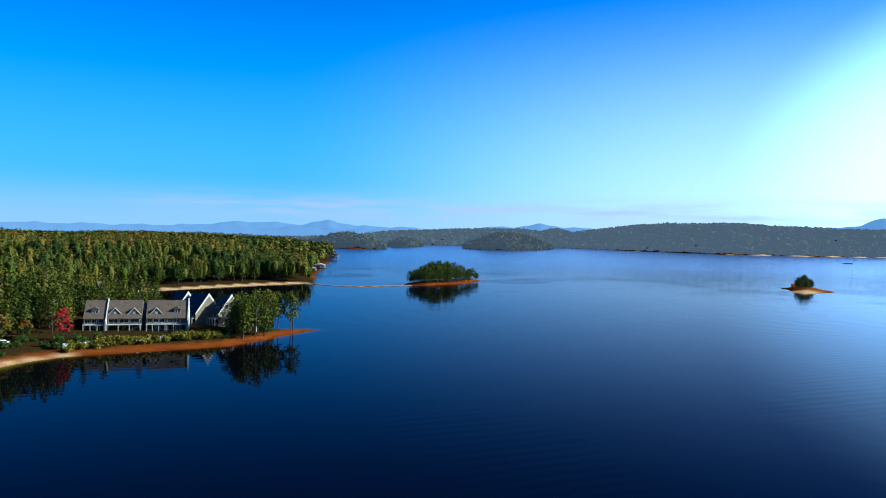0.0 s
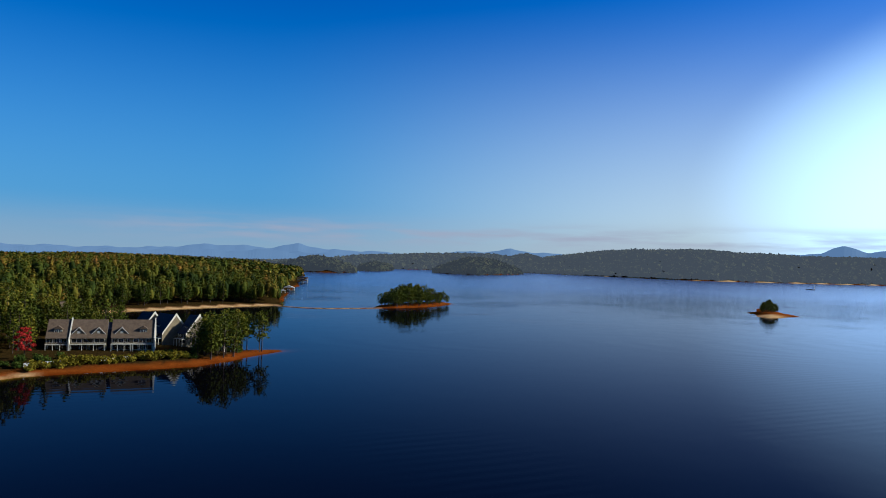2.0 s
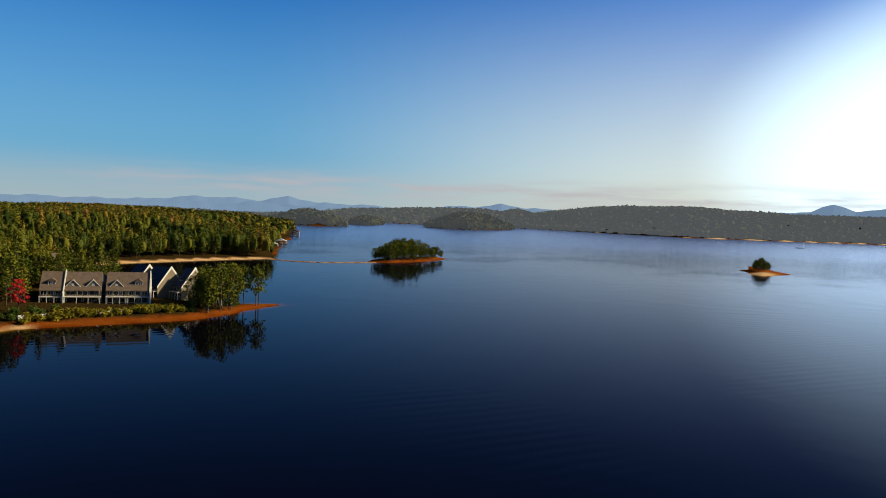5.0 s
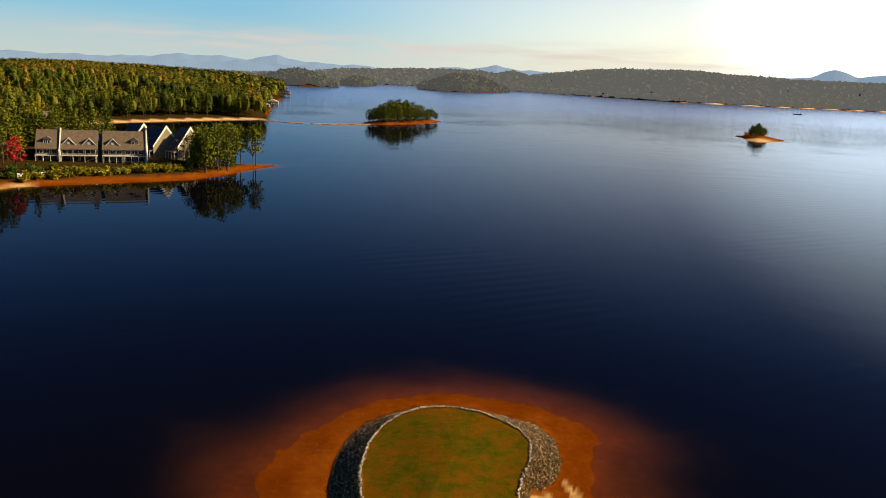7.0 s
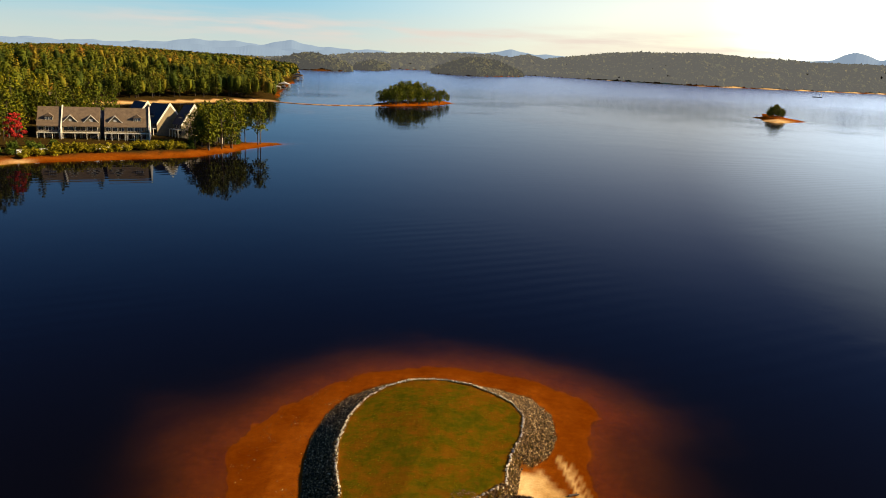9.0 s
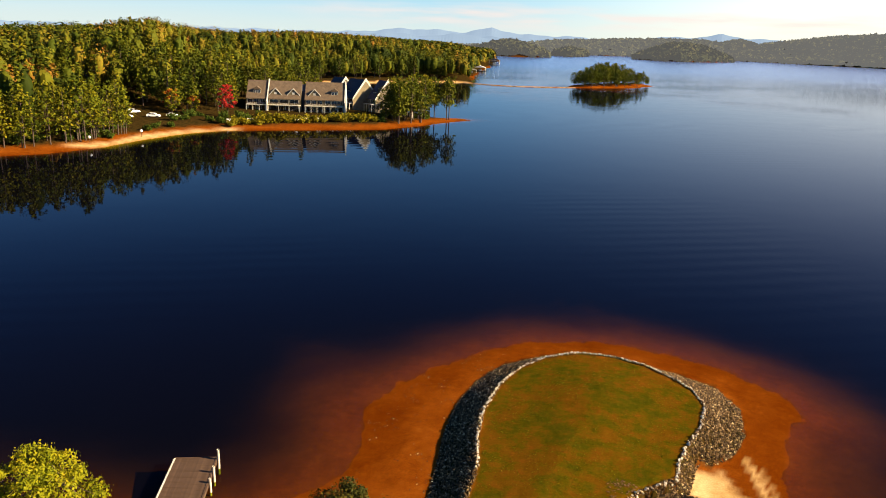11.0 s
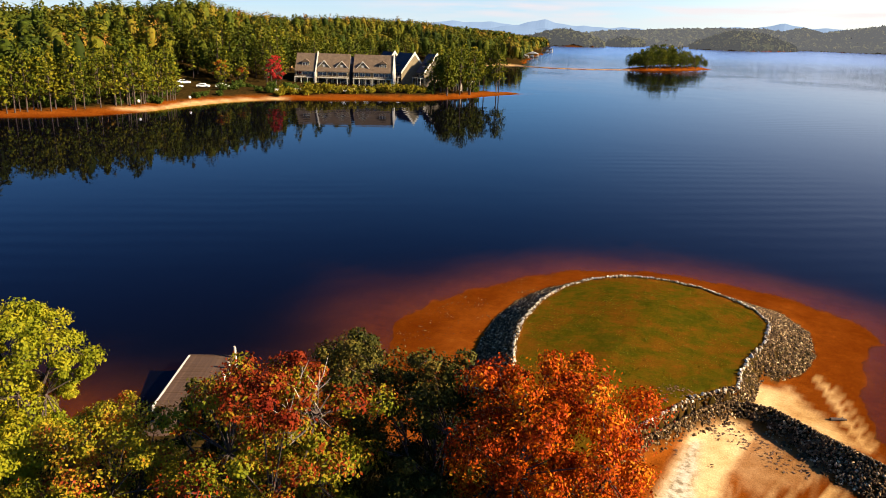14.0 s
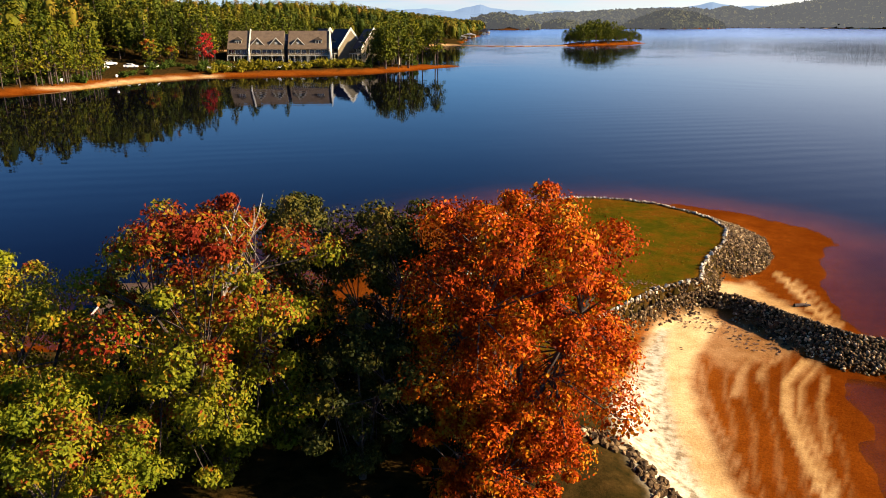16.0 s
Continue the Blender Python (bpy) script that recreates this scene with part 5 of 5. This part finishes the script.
# pale edging stones along the lawn; paleness paints in the bank's sunlit top row
root = new("stone_edging")
tagged(root, "line of stones edging the lawn, paled as if sunlit", "edging")
PALE = surface("sunlit_pale_stone", (0.22, 0.18, 0.12), (0.52, 0.43, 0.3), 2.5, 0.9, 14, 0.4, 0.02)
pale = []
for i in range(6):
    pale.append(mesh_of(stone_mesh(160 + i), "stone", PALE))
run = [Vector((*q, 0)) for q in GRASS[1:-1]]
left_over, done = 0.0, 0
for a, b in zip(run, run[1:]):
    ln = (b - a).length
    d = left_over
    while d < ln and done < 295:
        q = a.lerp(b, d / ln) + Vector((rk.uniform(-0.1, 0.1), rk.uniform(-0.1, 0.1), 0))
        o = new("stone", pale[rk.randint(6)])
        o.parent = root
        sz = rk.uniform(0.09, 0.18)
        o.matrix_world = Matrix.LocRotScale((q.x, q.y, one_height(q.x, q.y) + sz * 0.4), Euler(rk.uniform(0, 6.28, 3)), Vector((sz, sz, sz)))
        d += 0.27
        done += 1
    left_over = d - ln
# uneven tufts in the lawn
xs, ys = rk.uniform(-13, 7, 9000), rk.uniform(50, 85, 9000)
ok = (signed(xs, ys, GRASS) > 0.35) & (rough2(xs, ys, 0.8, 52) + rk.uniform(-0.7, 0.7, 9000) > 0.1)
c = np.stack([xs[ok], ys[ok], land_height(xs[ok], ys[ok]) + 0.05], 1)
nr = rk.normal(size=(len(c), 3)) * np.array([1, 1, 0.5])
co, fa = cards_mesh("grass_tufts", c, rk.uniform(0.03, 0.065, len(c)), nr / np.linalg.norm(nr, axis=1)[:, None], rk)
TUFT = foliage("lawn_grass", ((0.0, (0.0425, 0.04375, 0.00125)), (0.4, (0.0725, 0.0675, 0.0025)), (0.7, (0.125, 0.0825, 0.005)), (1.0, (0.1625, 0.075, 0.00625))), leafy=0.4, patch=0.3, through=0.1)
o = new("grass_tufts", from_arrays("grass_tufts", co, fa, (TUFT,)))
tagged(o, "uneven tufts of green and browning grass", "grass", kind="stuff")
# pebbles on the clay
xs, ys = rk.uniform(-24, -13, 1100), rk.uniform(56, 88, 1100)
ok = (signed(xs, ys, NEAR) > 0.3) & (signed(xs, ys, OUTER) < -0.2) & (rough2(xs, ys, 0.5, 14) > 0.0)
co, fa, off = [], [], 0
for x, y, z in zip(xs[ok], ys[ok], land_height(xs[ok], ys[ok])):
    k = rk.randint(8)
    co.append(arr[k][0] * rk.uniform(0.03, 0.075) + np.array([x, y, z + 0.02]))
    fa.append(arr[k][1] + off)
    off += len(arr[k][0])
o = new("pebbles", from_arrays("pebbles", np.concatenate(co), np.concatenate(fa), (ROCK,)))
tagged(o, "scattered tan and grey pebbles on red clay", "pebbles", kind="stuff")


# ---- dock ----
def dock():
    root = new("dock")
    ax = Vector((0.36, -0.933, 0))
    ln, wd = 7.4, 3.0
    planks = int(ln / 0.15)
    bm = bmesh.new()
    box(bm, -wd / 2, wd / 2, -0.068, 0.068, -0.02, 0.02)
    bmesh.ops.bevel(bm, geom=bm.edges[:], offset=0.008, segments=1, affect="EDGES")
    me = mesh_of(bm, "plank", WOOD)
    for i in range(planks):
        o = new("plank", me)
        o.parent = root
        o.location = (random.uniform(-0.02, 0.02), -0.075 - i * 0.15, 0.75 + random.uniform(-0.006, 0.006))
    for s in (-1, 1):
        bm = bmesh.new()
        box(bm, s * (wd / 2 + 0.02) - 0.06, s * (wd / 2 + 0.02) + 0.06, -ln, 0, 0.45, 0.80)
        part("edge_board", bm, TRIM if s < 0 else WOOD, root)
        for y in (-0.3, -3.6, -7.0):
            bm = bmesh.new()
            limb(bm, (s * (wd / 2 - 0.2), y, -1.4), (s * (wd / 2 - 0.2), y, 0.72), 0.11, 0.1, 8)
            part("pile", bm, WOOD, root)
    for y, h in ((-0.25, 0.8), (-2.0, 0.5), (-3.3, 0.35)):
        bm = bmesh.new()
        limb(bm, (wd / 2 + 0.18, y, -1.0), (wd / 2 + 0.18, y, 0.8 + h), 0.09, 0.09, 10)
        part("mooring_post", bm, TRIM, root, "white plastic sleeve post")
    bm = bmesh.new()
    box(bm, -wd / 2, wd / 2, -0.02, 0.08, 0.5, 0.80)
    part("end_board", bm, WOOD, root)
    ramp_me = mesh_of(bmesh.new(), "plank", WOOD)
    bm = bmesh.new()
    box(bm, -0.75, 0.75, -0.065, 0.065, -0.02, 0.02)
    bm.to_mesh(ramp_me)
    bm.free()
    for i in range(30):
        o = new("plank", ramp_me)
        o.parent = root
        o.location = (0, -ln - 0.08 - i * 0.15, 0.74 + i * 0.02)
    root.matrix_world = Matrix.Translation((-31.2, 56.3, 0)) @ Matrix.Rotation(math.atan2(-ax.x, -ax.y) * -1 + 0, 4, "Z")
    return tagged(root, "weathered wooden dock with white posts over the shallows", "dock")


dock()


# the sand spit to the island
def ribbon(name, pts, width, top, mat, label):
    bm = bmesh.new()
    rows, n = [], 60
    for i in range(n + 1):
        f = i / n * (len(pts) - 1)
        k = min(int(f), len(pts) - 2)
        p = Vector(pts[k]).lerp(Vector(pts[k + 1]), f - k)
        d = (Vector(pts[k + 1]) - Vector(pts[k])).normalized()
        s = Vector((-d.y, d.x))
        w = width * (0.75 + 0.35 * math.sin(i * 0.9) + 0.2 * math.sin(i * 2.3))
        rows.append([bm.verts.new((p.x + s.x * w * u, p.y + s.y * w * u, z)) for u, z in ((-1, -0.3), (-0.5, top * 0.7), (0, top), (0.5, top * 0.7), (1, -0.3))])
    for a, b in zip(rows, rows[1:]):
        for i in range(4):
            bm.faces.new((a[i], b[i], b[i + 1], a[i + 1]))
    bmesh.ops.recalc_face_normals(bm, faces=bm.faces)
    return tagged(new(name, mesh_of(bm, name, mat)), label, "sandbar", kind="structure")


CLAYBAR = surface("spit_clay", (0.16, 0.07, 0.02), (0.30, 0.16, 0.07), 0.2, 0.95, 3, 0.3)
ribbon("sandbar", SPIT, 3.2, 0.45, CLAYBAR, "thin clay sandbar reaching out to the island")


# ---- car park, lamps, cabins, boathouses ----
PAINT = surface("white_car_paint", (0.74, 0.71, 0.64), (0.82, 0.79, 0.72), 1, 0.35, 20, 0.02)
RUBBER = surface("tyre_rubber", (0.02, 0.02, 0.02), (0.035, 0.035, 0.035), 5, 0.9)


def car(x, y, turn, label):
    root = new("car")
    bm = bmesh.new()
    prism(bm, [(-2.2, 0.35), (2.2, 0.35), (2.25, 0.75), (1.9, 0.95), (1.1, 1.0), (0.5, 1.45), (-1.2, 1.5), (-1.9, 1.05), (-2.25, 0.95)], -0.85, 0.85)
    bmesh.ops.bevel(bm, geom=bm.edges[:], offset=0.06, segments=1, affect="EDGES")
    part("body", bm, PAINT, root)
    bm = bmesh.new()
    prism(bm, [(1.0, 1.02), (0.52, 1.4), (-1.15, 1.44), (-1.75, 1.06)], -0.87, 0.87)
    part("window", bm, GLASS, root)
    for wx in (-1.35, 1.35):
        for wy in (-0.8, 0.8):
            bm = bmesh.new()
            bmesh.ops.create_cone(bm, cap_ends=True, segments=14, radius1=0.34, radius2=0.34, depth=0.24, matrix=Matrix.Translation((wx, wy, 0.34)) @ Matrix.Rotation(1.5708, 4, "X"))
            part("wheel", bm, RUBBER, root)
    root.matrix_world = Matrix.Translation((x, y, one_height(x, y))) @ Matrix.Rotation(turn, 4, "Z")
    tagged(root, label, "car", "cars in the car park")


for cx, cy, tn in ((-171.4, 229, 0.9), (-176, 239, 0.9), (-166, 236.5, 0.4), (-161, 240.5, 0.4)):
    car(cx, cy, tn, "white parked car among the trees")


def globe_lamp(x, y):
    root = new("globe_lamp")
    bm = bmesh.new()
    limb(bm, (0, 0, -0.2), (0, 0, 1.5), 0.06, 0.05, 8)
    part("post", bm, WOOD, root)
    bm = bmesh.new()
    bmesh.ops.create_icosphere(bm, subdivisions=2, radius=0.42, matrix=Matrix.Translation((0, 0, 1.8)))
    part("globe", bm, PAINT, root, "round white globe")
    root.matrix_world = Matrix.Translation((x, y, one_height(x, y)))
    tagged(root, "white globe on a short post by the beach", "lamp", "shore lamps")


for lx, ly in ((-146.6, 204), (-148, 184)):
    globe_lamp(lx, ly)


def cabin(x, y, turn, w=9.0, d=7.0, label="pale cabin half hidden by trees"):
    root = new("cabin")
    bm = bmesh.new()
    prism(bm, [(0, -1), (d, -1), (d, 3.2), (d / 2, 5.4), (0, 3.2)], 0, w, "x")
    part("wall", bm, SIDING, root)
    bm = bmesh.new()
    for f in (0, 1):
        a = [(-0.5, 2.85), (-0.5, 3.05), (d / 2, 5.75), (d / 2, 5.5)]
        prism(bm, [(d - p, q) for p, q in a] if f else a, -0.4, w + 0.4, "x")
    part("roof", bm, SHINGLE, root)
    for k in range(3):
        window(root, 0.8 + k * 2.8, 2.2 + k * 2.8, 0.9, 2.3, 0)
    root.matrix_world = Matrix.Translation((x, y, one_height(x, y))) @ Matrix.Rotation(turn, 4, "Z")
    tagged(root, label, "house", "cabins in the woods")


for cx, cy, tn in ((-212, 252, 0.7), (-205, 224, 0.9), (-262, 430, 0.8), (-246, 462, 0.8)):
    cabin(cx, cy, tn)


def pergola(x, y, turn):
    root = new("pergola")
    for px_ in (-2.6, 0, 2.6):
        for py_ in (-1.4, 1.4):
            bm = bmesh.new()
            box(bm, px_ - 0.14, px_ + 0.14, py_ - 0.14, py_ + 0.14, -0.4, 3.4)
            part("post", bm, TRIM, root)
    bm = bmesh.new()
    box(bm, -3.1, 3.1, -1.9, 1.9, 3.4, 3.65)
    part("roof", bm, TRIM, root)
    root.matrix_world = Matrix.Translation((x, y, one_height(x, y))) @ Matrix.Rotation(turn, 4, "Z")
    tagged(root, "white open shelter under the pines", "shelter")


pergola(-91.0, 300.5, 0.7)


def boathouse(x, y, turn, k):
    root = new("boathouse")
    bm = bmesh.new()
    box(bm, -6 * k, 6 * k, -5 * k, 5 * k, 0.35, 0.6)
    part("deck", bm, WOOD, root)
    for a in (-5.4, 0, 5.4):
        for b in (-4.4, 4.4):
            bm = bmesh.new()
            limb(bm, (a * k, b * k, -2), (a * k, b * k, 3.4 * k), 0.2 * k, 0.18 * k, 7)
            part("post", bm, TRIM, root)
    bm = bmesh.new()
    prism(bm, [(-5.6 * k, 3.3 * k), (5.6 * k, 3.3 * k), (0, 5.2 * k)], -6.6 * k, 6.6 * k)
    part("roof", bm, SLATE if k > 1.2 else CONCRETE, root)
    bm = bmesh.new()
    prism(bm, [(-1.3 * k, 0.75), (1.3 * k, 0.75), (1.5 * k, 1.7 * k), (-1.5 * k, 1.7 * k)], -3.6 * k, 3.6 * k)
    part("boat", bm, PAINT, root, "white boat on a lift")
    bm = bmesh.new()
    box(bm, -22 * k, -6 * k, -0.9, 0.9, 0.35, 0.55)
    part("gangway", bm, WOOD, root)
    root.matrix_world = Matrix.Translation((x, y, 0)) @ Matrix.Rotation(turn, 4, "Z")
    tagged(root, "boathouse on posts with a white boat", "boathouse", "boathouses")


boathouse(-188, 800, 0.3, 1.0)
boathouse(-194, 868, 0.2, 1.2)
boathouse(-232, 1130, 0.2, 1.4)
boathouse(-254, 1240, 0.2, 1.5)


def channel_marker(x, y):
    root = new("channel_marker")
    bm = bmesh.new()
    prism(bm, [(-9, 0.0), (9, 0.0), (10, 2.2), (-10, 2.2)], -2.5, 2.5)
    part("float", bm, SLATE, root, "dark low float")
    bm = bmesh.new()
    limb(bm, (9, 0, 2.0), (9, 0, 13), 0.45, 0.35, 8)
    part("pole", bm, TRIM, root, "white pole")
    root.matrix_world = Matrix.Translation((x, y, -0.4))
    tagged(root, "dark float with a white pole on the lake", "marker")


channel_marker(815.0, 1712.0)

# driftwood on the upper sand
bm = bmesh.new()
limb(bm, (-0.5, 0, 0.09), (0.5, 0.12, 0.1), 0.12, 0.07, 8)
limb(bm, (0.1, 0.05, 0.12), (0.35, 0.3, 0.2), 0.05, 0.02, 5)
o = new("driftwood", mesh_of(bm, "driftwood", BARK))
o.matrix_world = Matrix.Translation((9.4, 64.6, one_height(9.4, 64.6))) @ Matrix.Rotation(0.2, 4, "Z")
tagged(o, "dark driftwood log lying on pale sand", "log")

# fallen leaves and twigs on the beach
r9 = np.random.RandomState(4)
xs, ys = r9.uniform(-1.5, 7, 1500), r9.uniform(48, 62, 1500)
keep = (rough2(xs, ys, 0.7, 17) > 0.15) & (seg_dist(xs, ys, BAR, False) > 0.9) & (ys > 56 - xs * 0.3)
c = np.stack([xs[keep], ys[keep], land_height(xs[keep], ys[keep]) + 0.03], 1)
nr = np.tile([0.0, 0.0, 1.0], (len(c), 1)) + r9.normal(size=(len(c), 3)) * 0.25
co, fa = cards_mesh("litter", c, r9.uniform(0.05, 0.14, len(c)), nr / np.linalg.norm(nr, axis=1)[:, None], r9)
o = new("leaf_litter", from_arrays("leaf_litter", co, fa, (surface("dead_leaves", (0.05, 0.025, 0.012), (0.13, 0.06, 0.025), 6, 0.9),)))
tagged(o, "fallen brown leaves and twigs on the sand", "leaf litter", kind="stuff")
